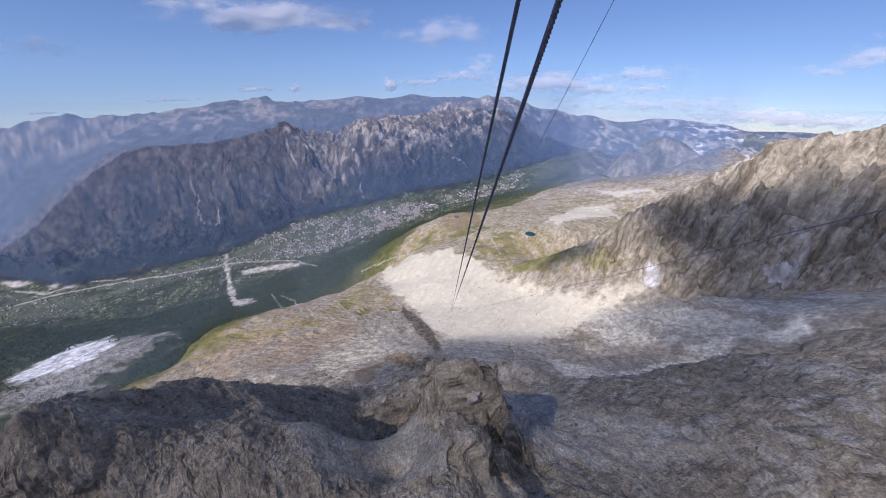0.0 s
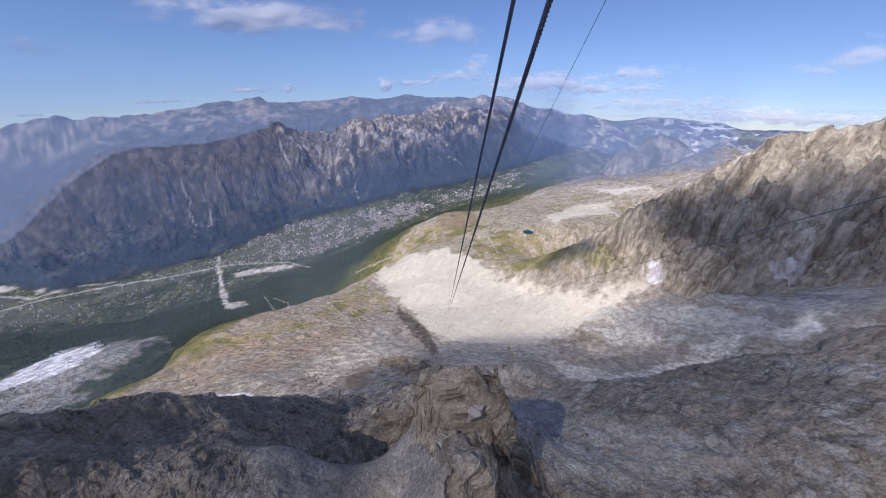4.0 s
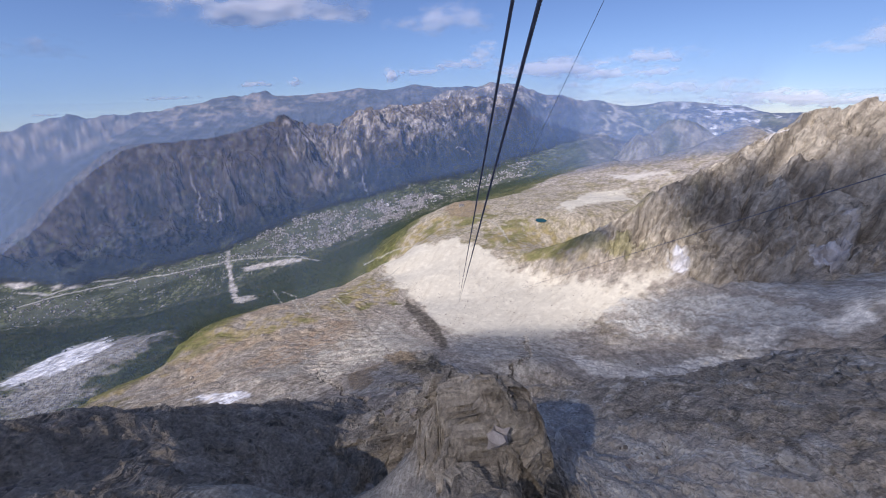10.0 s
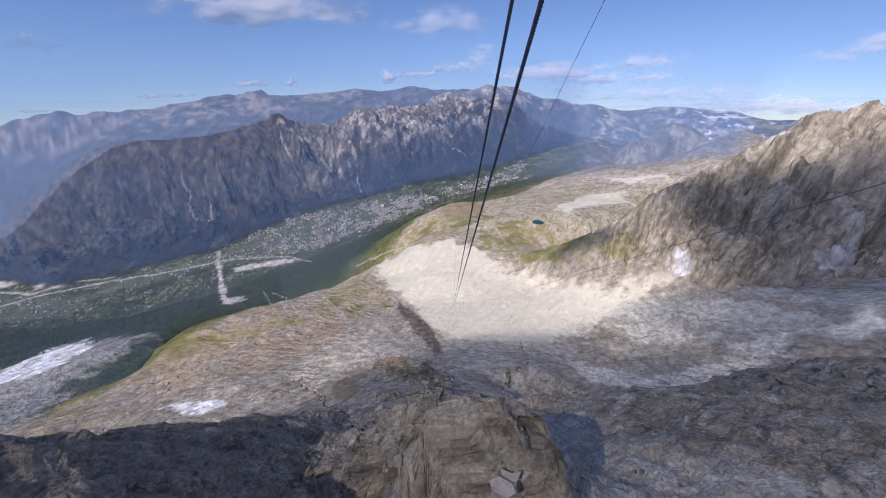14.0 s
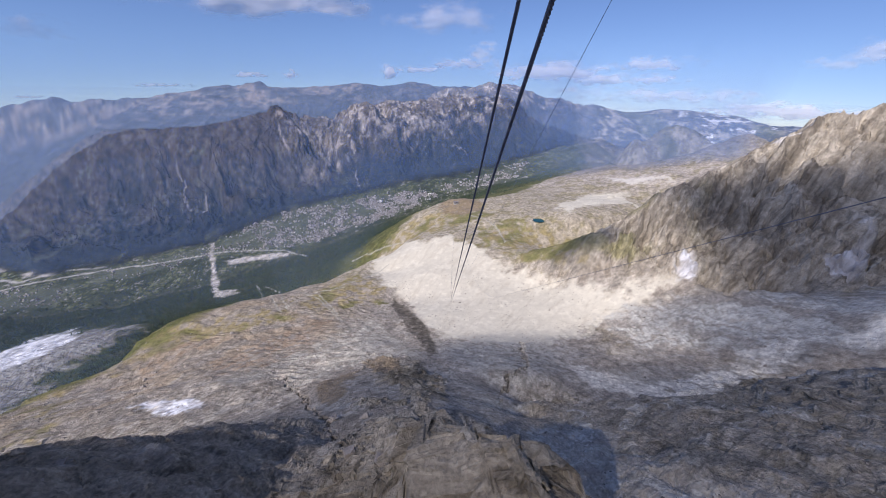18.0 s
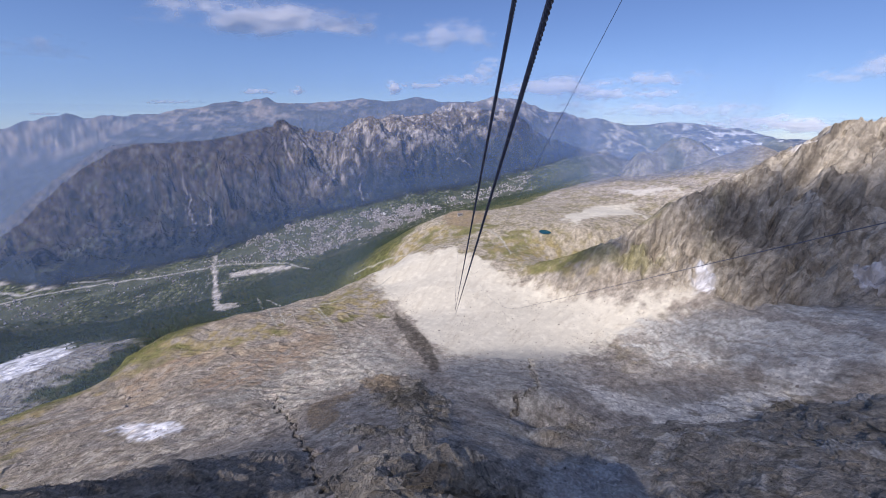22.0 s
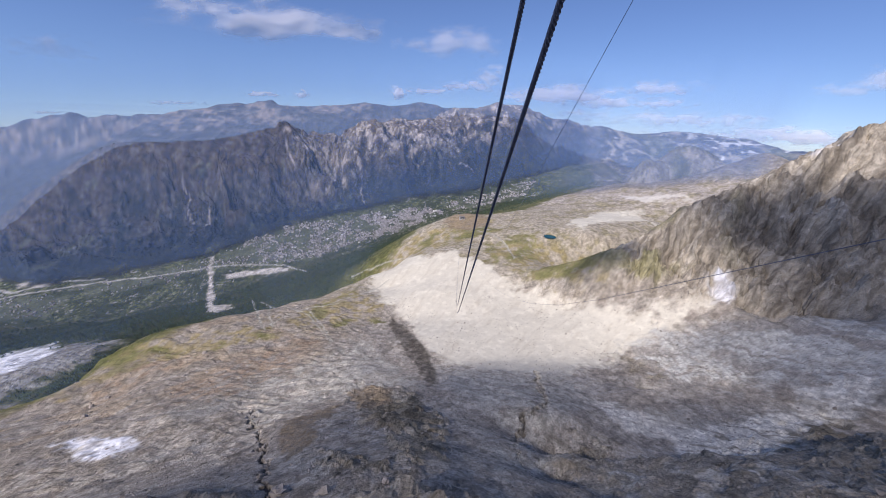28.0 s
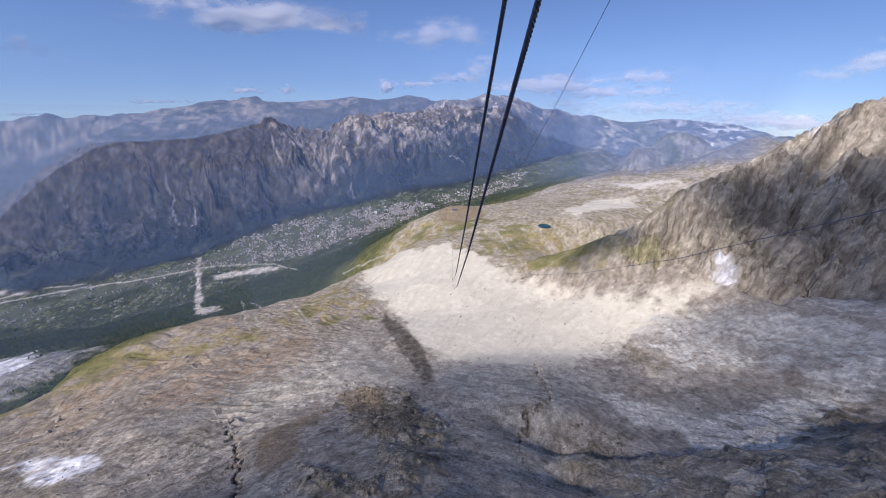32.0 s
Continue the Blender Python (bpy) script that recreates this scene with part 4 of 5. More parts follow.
ROADS = [
    [(-29.7, 1226), (-27.7, 1073), (-25.8, 596), (-25.1, 554)],
    [(-25.5, 561), (-21, 617), (-16.5, 624)],
    [(-21, 617), (-18.8, 556), (-16.6, 485)],
    [(-18.5, 617), (-13.3, 670), (-9, 735)],
    [(-55.9, 2429), (-54.2, 2319), (-51, 2279), (-47.2, 2149)],
    [(4.9, 966), (9.5, 850), (10.6, 772)],
    [(-57.1, 2315), (-54.7, 2297), (-48.7, 2155), (-43.6, 2021), (-36.4, 1871), (-33.0, 1793), (-26.4, 1628), (-23.0, 1470)],
    [(-15.5, 1016), (-9.0, 966), (0.6, 823), (4.8, 862)],
    [(-31.0, 1300), (-27.1, 594), (-26.1, 542)],
    [(-24.0, 645), (-20.3, 580), (-16.7, 480)],
    [(-45.5, 1088), (-47.3, 1030), (-49.3, 977)],
]
AZ = np.concatenate([np.linspace(-180, -67, 30)[:-1], np.linspace(-67, 67, NAZ), np.linspace(67, 180, 30)[1:]])
ROWS = ((1.5, 4), (28, 14), (50, 64), (100, 160), (200, 145), (350, 150), (600, 200), (1200, 105), (1950, 200), (2900, 130), (4500, 30))
RR = np.concatenate([np.exp(np.linspace(math.log(a), math.log(b), n, endpoint=False)) for (a, n), (b, _) in zip(ROWS, ROWS[1:] + ((9500, 0),))] + [[9500.0]])
GA, GR = np.meshgrid(AZ, RR)
GZ, ZONE = height(GA, np.maximum(GR, 28))
ZONE["runnel"] = np.zeros_like(GZ)
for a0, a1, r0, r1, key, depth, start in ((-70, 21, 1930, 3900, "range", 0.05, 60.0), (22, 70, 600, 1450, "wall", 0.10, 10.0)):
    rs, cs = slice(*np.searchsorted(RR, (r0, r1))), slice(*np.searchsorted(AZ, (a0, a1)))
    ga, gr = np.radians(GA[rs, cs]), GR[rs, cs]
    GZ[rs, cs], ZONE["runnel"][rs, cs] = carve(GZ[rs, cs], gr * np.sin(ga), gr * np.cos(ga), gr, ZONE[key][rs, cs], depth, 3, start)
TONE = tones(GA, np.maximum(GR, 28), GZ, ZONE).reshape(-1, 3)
COARSE = ZONE["coarse"].reshape(-1)
CO = np.stack([GR * np.sin(np.radians(GA)), GR * np.cos(np.radians(GA)), GZ], -1).reshape(-1, 3)
# crags overhang and break sideways as well as up
CRAG = np.clip(1.8 * ZONE["spur"] + 0.7 * ZONE["ridge"] + 0.5 * ZONE["rib"] + ZONE["wall"] + 0.6 * ZONE["knoll"], 0, 1.8).reshape(-1)
for lam, k in ((0.055, 0.40), (0.024, 0.48), (0.011, 0.48)):
    base = 16.0 if lam > 0.05 else 7.0 if lam > 0.02 else 3.2
    size = np.where(ZONE["wall"].reshape(-1) > 0.5, base * 1.3, base)
    p3, q3 = (CO[:, 0] + 0.7 * CO[:, 2]) / size, (CO[:, 1] * 0.8 - 0.9 * CO[:, 2]) / size
    for axis, seed in ((0, 411), (1, 412)):
        n = vnoise(p3 + seed, q3, seed + int(base))
        CO[:, axis] += CRAG * size * k * np.where(ZONE["wall"].reshape(-1) > 0.5, 0.55, 1.0) * (np.round(n * 3) / 3 * 0.7 + n * 0.3 - 0.5)
IDX = np.arange(GA.size).reshape(GA.shape)
QUADS = np.stack([IDX[:-1, :-1], IDX[:-1, 1:], IDX[1:, 1:], IDX[1:, :-1]], -1).reshape(-1, 4)
MID = lambda a: a[:-1, :-1].reshape(-1)
QA, QR = MID(GA), MID(GR)
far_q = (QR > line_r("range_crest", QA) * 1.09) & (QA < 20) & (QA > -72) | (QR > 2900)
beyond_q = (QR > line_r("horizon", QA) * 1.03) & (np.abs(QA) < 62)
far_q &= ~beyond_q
range_q = ~far_q & (QR > line_r("valley_far", QA)) & (QA < 19) & (QA > -72)
wall_q = (QA > 24) & (QA < 72) & (QR > line_r("wall_foot", QA) * 0.98) & (QR < line_r("wall_crest", QA) * 1.18)
ridge_q = (QA < -17) & (QA > -72) & (QR < line_r("ridge_dark", QA) * 1.05) & (QR > 120)
rib_q = (QA > 17) & (QA < 72) & (QR < line_r("rib_right", QA) * 1.03) & (QR > 120)
spur_q = (np.abs(QA) <= 17) & (QR < 215) & (QR > 60)
snow_q = patch("snow", QA, QR, 0.009, 0.028, 18) > 0.5
ice_q = (patch("ice", QA, QR, 0.03, 0.06, 14) > 0.5) & ~snow_q
tongue_q = (snow_q | ice_q) & (QA < -40) & (QR > 600)
upper_q = ice_q & (QA > 17) & (QR > 350) & ~wall_q & ~rib_q
moraine_q = (patch("moraine", QA, QR, 0.03, 0.06, 12) > 0.5) & (QA < 26) & (QR < 1100) & ~(tongue_q | upper_q | spur_q)
taken = beyond_q | far_q | range_q | wall_q | ridge_q | rib_q | spur_q | tongue_q | upper_q | moraine_q
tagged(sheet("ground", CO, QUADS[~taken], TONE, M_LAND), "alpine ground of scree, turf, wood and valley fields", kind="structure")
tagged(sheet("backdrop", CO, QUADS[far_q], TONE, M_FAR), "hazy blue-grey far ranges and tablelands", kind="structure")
TOPS = {"mountain_range": line_r("range_crest", QA) * 0.93, "rock_wall": line_r("wall_crest", QA) * 0.90,
        "rock_ridge": line_r("ridge_dark", QA) * 0.93, "rock_rib": line_r("rib_right", QA) * 0.94, "rock_spur": 0 * QA + 150,
        "glacier_tongue": 0 * QA + 9e4, "glacier": 0 * QA + 520, "moraine": 0 * QA + 640}
for name, sel, label, category, low_name, high_name in (
        ("mountain_range", range_q, "dark wooded mountain range with gullies and bare rock crest", "mountain", "wooded_flank", "rocky_crest"),
        ("rock_wall", wall_q, "jagged granite wall with couloirs above a glacier", "mountain", "rock_face", "pinnacle_crest"),
        ("rock_ridge", ridge_q, "dark brown rock ridge standing out of the scree", "mountain", "rock_face", "ridge_crest"),
        ("rock_rib", rib_q, "dark grey ice-worn rock rib beside the glacier", "mountain", "rock_face", "ridge_crest"),
        ("rock_spur", spur_q, "broken brown granite spur under the ropes", "mountain", "broken_flank", "spur_nose"),
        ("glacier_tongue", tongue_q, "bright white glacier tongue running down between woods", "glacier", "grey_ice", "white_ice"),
        ("glacier", upper_q, "grey crevassed glacier strewn with stones", "glacier", "crevassed_ice", "stony_ice"),
        ("moraine", moraine_q, "pale beige moraine fan of fine rubble", "moraine", "rubble_fan", "upper_fan")):
    thing = tagged(new(name), label, category)
    where = np.argwhere(sel)[:, 0]
    thing.location = CO[QUADS[where[np.argmin(CO[QUADS[where, 0], 2])], 0]]
    high = sel & (QR > TOPS[name]) & ~snow_q
    snow = sel & snow_q
    for pname, psel, plabel in ((low_name, sel & ~high & ~snow, ""), (high_name, high, ""), ("snow_patch", snow, "white snow and clean ice")):
        if psel.sum() > 30:
            ob = sheet(pname, CO, QUADS[psel], TONE, M_LAND)
            ob.parent = thing
            ob.matrix_parent_inverse = Matrix.Translation(-thing.location)
            if plabel:
                tagged(ob, plabel)


def ground_at(az, r):
    a, d = np.atleast_1d(np.asarray(az, float)), np.atleast_1d(np.asarray(r, float))
    i = np.clip(np.searchsorted(AZ, a) - 1, 0, len(AZ) - 2)
    j = np.clip(np.searchsorted(RR, d) - 1, 0, len(RR) - 2)
    fa = (a - AZ[i]) / (AZ[i + 1] - AZ[i])
    fr = (d - RR[j]) / (RR[j + 1] - RR[j])
    z = (GZ[j, i] * (1 - fa) + GZ[j, i + 1] * fa) * (1 - fr) + (GZ[j + 1, i] * (1 - fa) + GZ[j + 1, i + 1] * fa) * fr
    return np.stack([d * np.sin(np.radians(a)), d * np.cos(np.radians(a)), z], -1)


# ---- lake ----
def lake():
    bm = bmesh.new()
    la, lr_, lz, wa, wr = LAKE
    ring = []
    for k in range(40):
        t = k / 40 * math.tau
        s = 1.12 + 0.12 * noise.noise((math.cos(t) * 1.3, math.sin(t) * 1.3, 4.0))
        az, d = radians(la) + wa * s * math.cos(t), lr_ * math.exp(wr * s * math.sin(t))
        ring.append(bm.verts.new((d * math.sin(az), d * math.cos(az), lz)))
    bm.faces.new(ring[::-1])
    me = bpy.data.meshes.new("lake")
    bm.to_mesh(me)
    me.materials.append(M_WATER)
    tagged(new("lake", me), "small dark teal mountain lake on the shelf", "lake", kind="structure")


lake()


# ---- ropes ----
ROPES = [(0.549, 1.668), (0.5, 2.461), (5.591, 10.94), (11.468, 2.956)]
WAY = Vector((0.02113, 0.79865, -0.60143)).normalized()
SIDE = WAY.cross(Vector((0, 0, 1))).normalized()
UP = SIDE.cross(WAY).normalized()


def rope_line(side, up, ahead, behind, station):
    """Points on a rope that runs beside the way, then swings out to the lower station."""
    pts = []
    s = -behind
    while s < ahead:
        pts.append(WAY * s + SIDE * side + UP * up)
        s += 0.0135 if behind < 20 else 6.0
    a = pts[-1]
    b = Vector(station)
    for k in range(1, 31):
        f = k / 30
        ctrl = a + WAY * 150
        pts.append(a * (1 - f) ** 2 + ctrl * 2 * f * (1 - f) + b * f * f)
    return pts


def rope(name, side, up, radius, strands, station, label, behind=6.0, lay=0.07, ahead=178.0):
    pts = rope_line(side, up, ahead, behind, station)
    sides = strands * 2 if strands else 6
    t = np.arange(sides) / sides * math.tau
    pos = np.array([tuple(p) for p in pts])
    run = np.r_[0, np.cumsum(np.linalg.norm(np.diff(pos, axis=0), axis=1))]
    a, b = np.array(SIDE), np.array(UP)
    rad = radius * (1 + 0.13 * np.cos(strands * t)) if strands else np.full(sides, radius)
    twist = run / lay * math.tau / max(strands, 1) * 2 if strands else run * 0
    ang = t[None] + twist[:, None]
    co = pos[:, None] + rad[None, :, None] * (np.cos(ang)[..., None] * a + np.sin(ang)[..., None] * b)
    n = len(pts)
    idx = np.arange(n * sides).reshape(n, sides)
    nxt = np.roll(idx, -1, 1)
    faces = np.stack([idx[:-1], nxt[:-1], nxt[1:], idx[1:]], -1).reshape(-1, 4)
    me = bpy.data.meshes.new(name)
    me.from_pydata(co.reshape(-1, 3).tolist(), [], faces.tolist())
    me.materials.append(M_STEEL)
    return tagged(new(name, me), label, "cable", "ropes of the cable car")


STATION = ground_at(2.3, 1075)[0] + (0, 0, 7)
rope("cable", ROPES[0][0], ROPES[0][1], 0.018, 6, STATION, "thick dark twisted steel rope running down to the valley")
rope("cable", ROPES[1][0], ROPES[1][1], 0.019, 6, STATION, "second dark twisted steel rope beside the first")
rope("cable", ROPES[2][0], ROPES[2][1], 0.012, 0, STATION, "thin far steel rope of the other track", 400.0)
rope("cable", ROPES[3][0], ROPES[3][1], 0.015, 0, STATION, "thin slack haul rope hanging beside the track", 400.0)


# ---- scattered stuff ----
def joined(name, verts, faces, mats, face_mat, label, category):
    me = bpy.data.meshes.new(name)
    me.from_pydata(verts.tolist(), [], faces)
    for m in mats:
        me.materials.append(m)
    me.polygons.foreach_set("material_index", np.asarray(face_mat, dtype=np.int32))
    return tagged(new(name, me), label, category, kind="stuff")


RNG = np.random.default_rng(7)


def pick(n, az0, az1, r0, r1, mask):
    """n places spread evenly over the land where the mask holds."""
    got = []
    for _ in range(12):
        az = RNG.uniform(az0, az1, n * 3)
        r = np.sqrt(RNG.uniform(r0 * r0, r1 * r1, n * 3))
        ok = RNG.uniform(0, 1, n * 3) < mask(az, r)
        got.append(np.c_[az[ok], r[ok]])
        if sum(map(len, got)) >= n:
            break
    return np.concatenate(got)[:n]


def trees():
    def mask(az, r):
        z = zones(az, r)
        a = fbm(np.radians(az) * 60, np.log(r) * 60, 4, 501)
        f = patch("gravel", az, r, 0.004, 0.006, 17) + patch("town", az, r, 0.012, 0.02, 16) + patch("snow", az, r) + patch("ice", az, r, 0.03, 0.06, 14)
        low = smooth(0.06, 0.3, np.log(r / np.interp(az, [-60, -36, -17, -2, 12, 30], [480, 600, 820, 1130, 1330, 1900])) + 0.15 * a)
        return np.clip(z["slope"] * low + z["valley"] * smooth(0.0, 0.2, a) * 0.7, 0, 1) * (1 - np.clip(f, 0, 1))
    p = pick(24000, -62, 22, 600, 2300, mask)
    base = ground_at(p[:, 0], p[:, 1])
    n = len(p)
    hgt = RNG.uniform(3.2, 7.0, n) * np.interp(p[:, 1], [600, 1300], [0.65, 1.0])
    t = np.arange(5) / 5 * math.tau
    ring = np.stack([np.cos(t), np.sin(t), np.zeros(5)], -1)
    wide = hgt * RNG.uniform(0.2, 0.32, n)
    skirt = base[:, None] + ring[None] * wide[:, None, None] * RNG.uniform(0.7, 1.2, (n, 5, 1)) + np.array((0, 0, 0.3))
    tip = base + np.c_[RNG.normal(0, 0.2, (n, 2)), hgt]
    verts = np.concatenate([skirt, tip[:, None]], 1).reshape(-1, 3)
    faces = [(k * 6 + i, k * 6 + (i + 1) % 5, k * 6 + 5) for k in range(n) for i in range(5)]
    joined("forest", verts, faces, [M_NEEDLE], np.zeros(len(faces)), "dark green conifer forest on the lower slope", "forest")


trees()


def house_shape(w, d, h, roof):
    v = np.array([(-w, -d, -2), (w, -d, -2), (w, d, -2), (-w, d, -2), (-w, -d, h), (w, -d, h), (w, d, h), (-w, d, h), (0, -d, h + roof), (0, d, h + roof)], float)
    f = [(0, 1, 5, 4), (1, 2, 6, 5), (2, 3, 7, 6), (3, 0, 4, 7), (4, 5, 8), (6, 7, 9), (5, 6, 9, 8), (7, 4, 8, 9)]
    return v, f, [0, 0, 0, 0, 0, 0, 1, 1]


def town():
    def mask(az, r):
        return patch("town", az, r, 0.01, 0.02, 16) * np.interp(az, [-38, -28, -18, -11, -1, 4], [0.08, 0.35, 0.6, 1, 1, 0.4]) * (0.05 + 0.95 * smooth(-0.03, 0.1, fbm(np.radians(az) * 50, np.log(r) * 40, 4, 601)))
    p = pick(4600, -62, 14, 1100, 2450, mask)
    base = ground_at(p[:, 0], p[:, 1])
    verts, faces, mats = [], [], []
    for k, b in enumerate(base):
        big = RNG.uniform() < 0.15
        w, d = RNG.uniform(1.0, 2.1) * (1.8 if big else 1), RNG.uniform(1.3, 2.9) * (2.0 if big else 1)
        v, f, m = house_shape(w, d, RNG.uniform(2.2, 4.5) * (1.5 if big else 1), RNG.uniform(0.8, 2.0) * (0.3 if big else 1))
        a = RNG.uniform(0, math.pi)
        rot = np.array([(math.cos(a), -math.sin(a), 0), (math.sin(a), math.cos(a), 0), (0, 0, 1)])
        o = len(verts) * 10
        verts.append(v @ rot.T + b)
        faces += [tuple(i + o for i in q) for q in f]
        mats += m
    joined("town_houses", np.concatenate(verts), faces, [M_WALL, M_ROOF], mats, "dense pale houses of a valley town", "town")


town()


def part(name, bm, mat, parent, label=""):
    me = bpy.data.meshes.new(name)
    bm.to_mesh(me)
    bm.free()
    me.materials.append(mat)
    ob = new(name, me)
    ob.parent = parent
    if label:
        tagged(ob, label)
    return ob


def box(bm, x0, x1, y0, y1, z0, z1):
    v = [bm.verts.new(c) for c in ((x0, y0, z0), (x1, y0, z0), (x1, y1, z0), (x0, y1, z0), (x0, y0, z1), (x1, y0, z1), (x1, y1, z1), (x0, y1, z1))]
    for q in ((0, 3, 2, 1), (4, 5, 6, 7), (0, 1, 5, 4), (1, 2, 6, 5), (2, 3, 7, 6), (3, 0, 4, 7)):
        bm.faces.new([v[i] for i in q])


def boxed(*b):
    bm = bmesh.new()
    box(bm, *b)
    return bm


def block(name, at, turn, w, d, h, label, group, wall, roof_mat, storeys=3):
    """A larger building: walls, a roof with eaves, a row of window bands."""
    ob = new(name)
    ob.matrix_world = Matrix.Translation(at) @ Matrix.Rotation(turn, 4, "Z")
    tagged(ob, label, "building", group)
    part("wall", boxed(-w, w, -d, d, -3, h), wall, ob)
    bm = bmesh.new()
    z0, z1, e = h + 0.004, h + 0.18 * min(w, d), 0.5
    v = [bm.verts.new(c) for c in ((-w - e, -d - e, z0), (w + e, -d - e, z0), (w + e, d + e, z0), (-w - e, d + e, z0), (-w - e, 0, z1), (w + e, 0, z1))]
    for q in ((0, 1, 5, 4), (2, 3, 4, 5), (1, 2, 5), (3, 0, 4), (3, 2, 1, 0)):
        bm.faces.new([v[i] for i in q])
    part("roof", bm, roof_mat, ob)
    for s in range(storeys):
        z = h * (s + 0.35) / storeys
        part("window", boxed(-w * 0.9, w * 0.9, -d - 0.06, -d + 0.05, z, z + h / storeys * 0.45), M_GLASS, ob)
    return ob


for k, (az, r, w, d, h) in enumerate((
        (-2.0, 1850, 13, 6, 6), (-4.0, 1830, 9, 5, 6), (-7.2, 1860, 10, 5, 8), (-10.3, 1850, 8, 4, 9), (-12.5, 1800, 9, 4, 7),
        (-14.8, 1770, 8, 5, 8), (-17.0, 1760, 11, 4, 7), (-19.5, 1745, 9, 4, 6), (-22.5, 1720, 8, 4, 7), (-24.5, 1760, 10, 5, 6),
        (-5.5, 1900, 7, 4, 8), (-9.0, 1930, 8, 4, 7), (3.0, 2000, 10, 5, 6), (6.0, 2060, 9, 4, 6), (-26.5, 1790, 7, 4, 6))):
    b = ground_at(az, r)[0]
    block("town_building", b, radians(20 + 37 * k), w, d, h,
          "large pale flat-roofed building in the valley town" if k else "large white hall at the edge of the town",
          "large buildings of the town", M_WHITE if k % 3 == 0 else M_WALL, M_WHITE if k in (0, 3, 7) else M_ROOF)

# lower station of the ropes, on the shelf
st = block("cable_station", ground_at(2.3, 1075)[0], 0.1, 7, 5, 6, "grey concrete cable car station on the grassy shelf", "", M_CONCRETE, M_ROOF, 2)


def boulder_mesh(seed, detail=1):
    bm = bmesh.new()
    bmesh.ops.create_icosphere(bm, subdivisions=detail, radius=1)
    for v in bm.verts:
        n = noise.noise(v.co * 1.3 + Vector((seed * 7.1, 0, 0)))
        v.co *= 0.8 + 0.5 * n
        v.co.z *= 0.7
    for v in bm.verts:
        for i in range(3):
            v.co[i] = round(v.co[i] * 1.7) / 1.7 * 0.75 + v.co[i] * 0.25
    return bm


def rubble():
    shapes = []
    for s in range(6):
        bm = boulder_mesh(s + 20)
        bm.verts.index_update()
        shapes.append((np.array([v.co[:] for v in bm.verts]), [tuple(v.index for v in f.verts) for f in bm.faces]))
        bm.free()
    def mask(az, r):
        a = fbm(np.radians(az) * 30, np.log(r) * 30, 4, 701)
        return smooth(0.0, 0.3, a) * 0.8 + 0.1 + 0.5 * patch("rubble", az, r, 0.02, 0.05, 13)
    p = pick(13000, -60, 60, 110, 640, mask)
    base = ground_at(p[:, 0], p[:, 1])
    verts, faces, o = [], [], 0
    for b in base:
        v, f = shapes[RNG.integers(6)]
        s = RNG.uniform(0.25, 0.8) * (2.4 if RNG.uniform() < 0.04 else 1.0)
        a = RNG.uniform(0, math.tau)
        rot = np.array([(math.cos(a), -math.sin(a), 0), (math.sin(a), math.cos(a), 0), (0, 0, 1)])
        verts.append(v * s * RNG.uniform(0.7, 1.3, 3) @ rot.T + b)
        faces += [tuple(i + o for i in q) for q in f]
        o += len(v)
    joined("scree_blocks", np.concatenate(verts), faces, [M_STONE], np.zeros(len(faces)), "scattered grey granite blocks on the scree", "rubble")


rubble()

for k in range(28):
    az, r = (RNG.uniform(-24, 16), RNG.uniform(95, 200)) if k < 20 else (RNG.uniform(-47, -30), RNG.uniform(430, 520))
    me = bpy.data.meshes.new("boulder")
    bm = boulder_mesh(k + 60, 2)
    bm.to_mesh(me)
    bm.free()
    me.materials.append(M_STONE)
    ob = new("boulder", me)
    s = RNG.uniform(1.6, 4.2)
    ob.matrix_world = Matrix.Translation(ground_at(az, r)[0] + (0, 0, 0.15 * s)) @ Euler(RNG.uniform(-0.6, 0.6, 3)).to_matrix().to_4x4() @ Matrix.Diagonal((s, s * 0.8, s * 0.9, 1))
    tagged(ob, "angular brown granite block lodged on the spur" if k < 20 else "large grey erratic block on the grassy rim", "boulder", "fallen blocks")


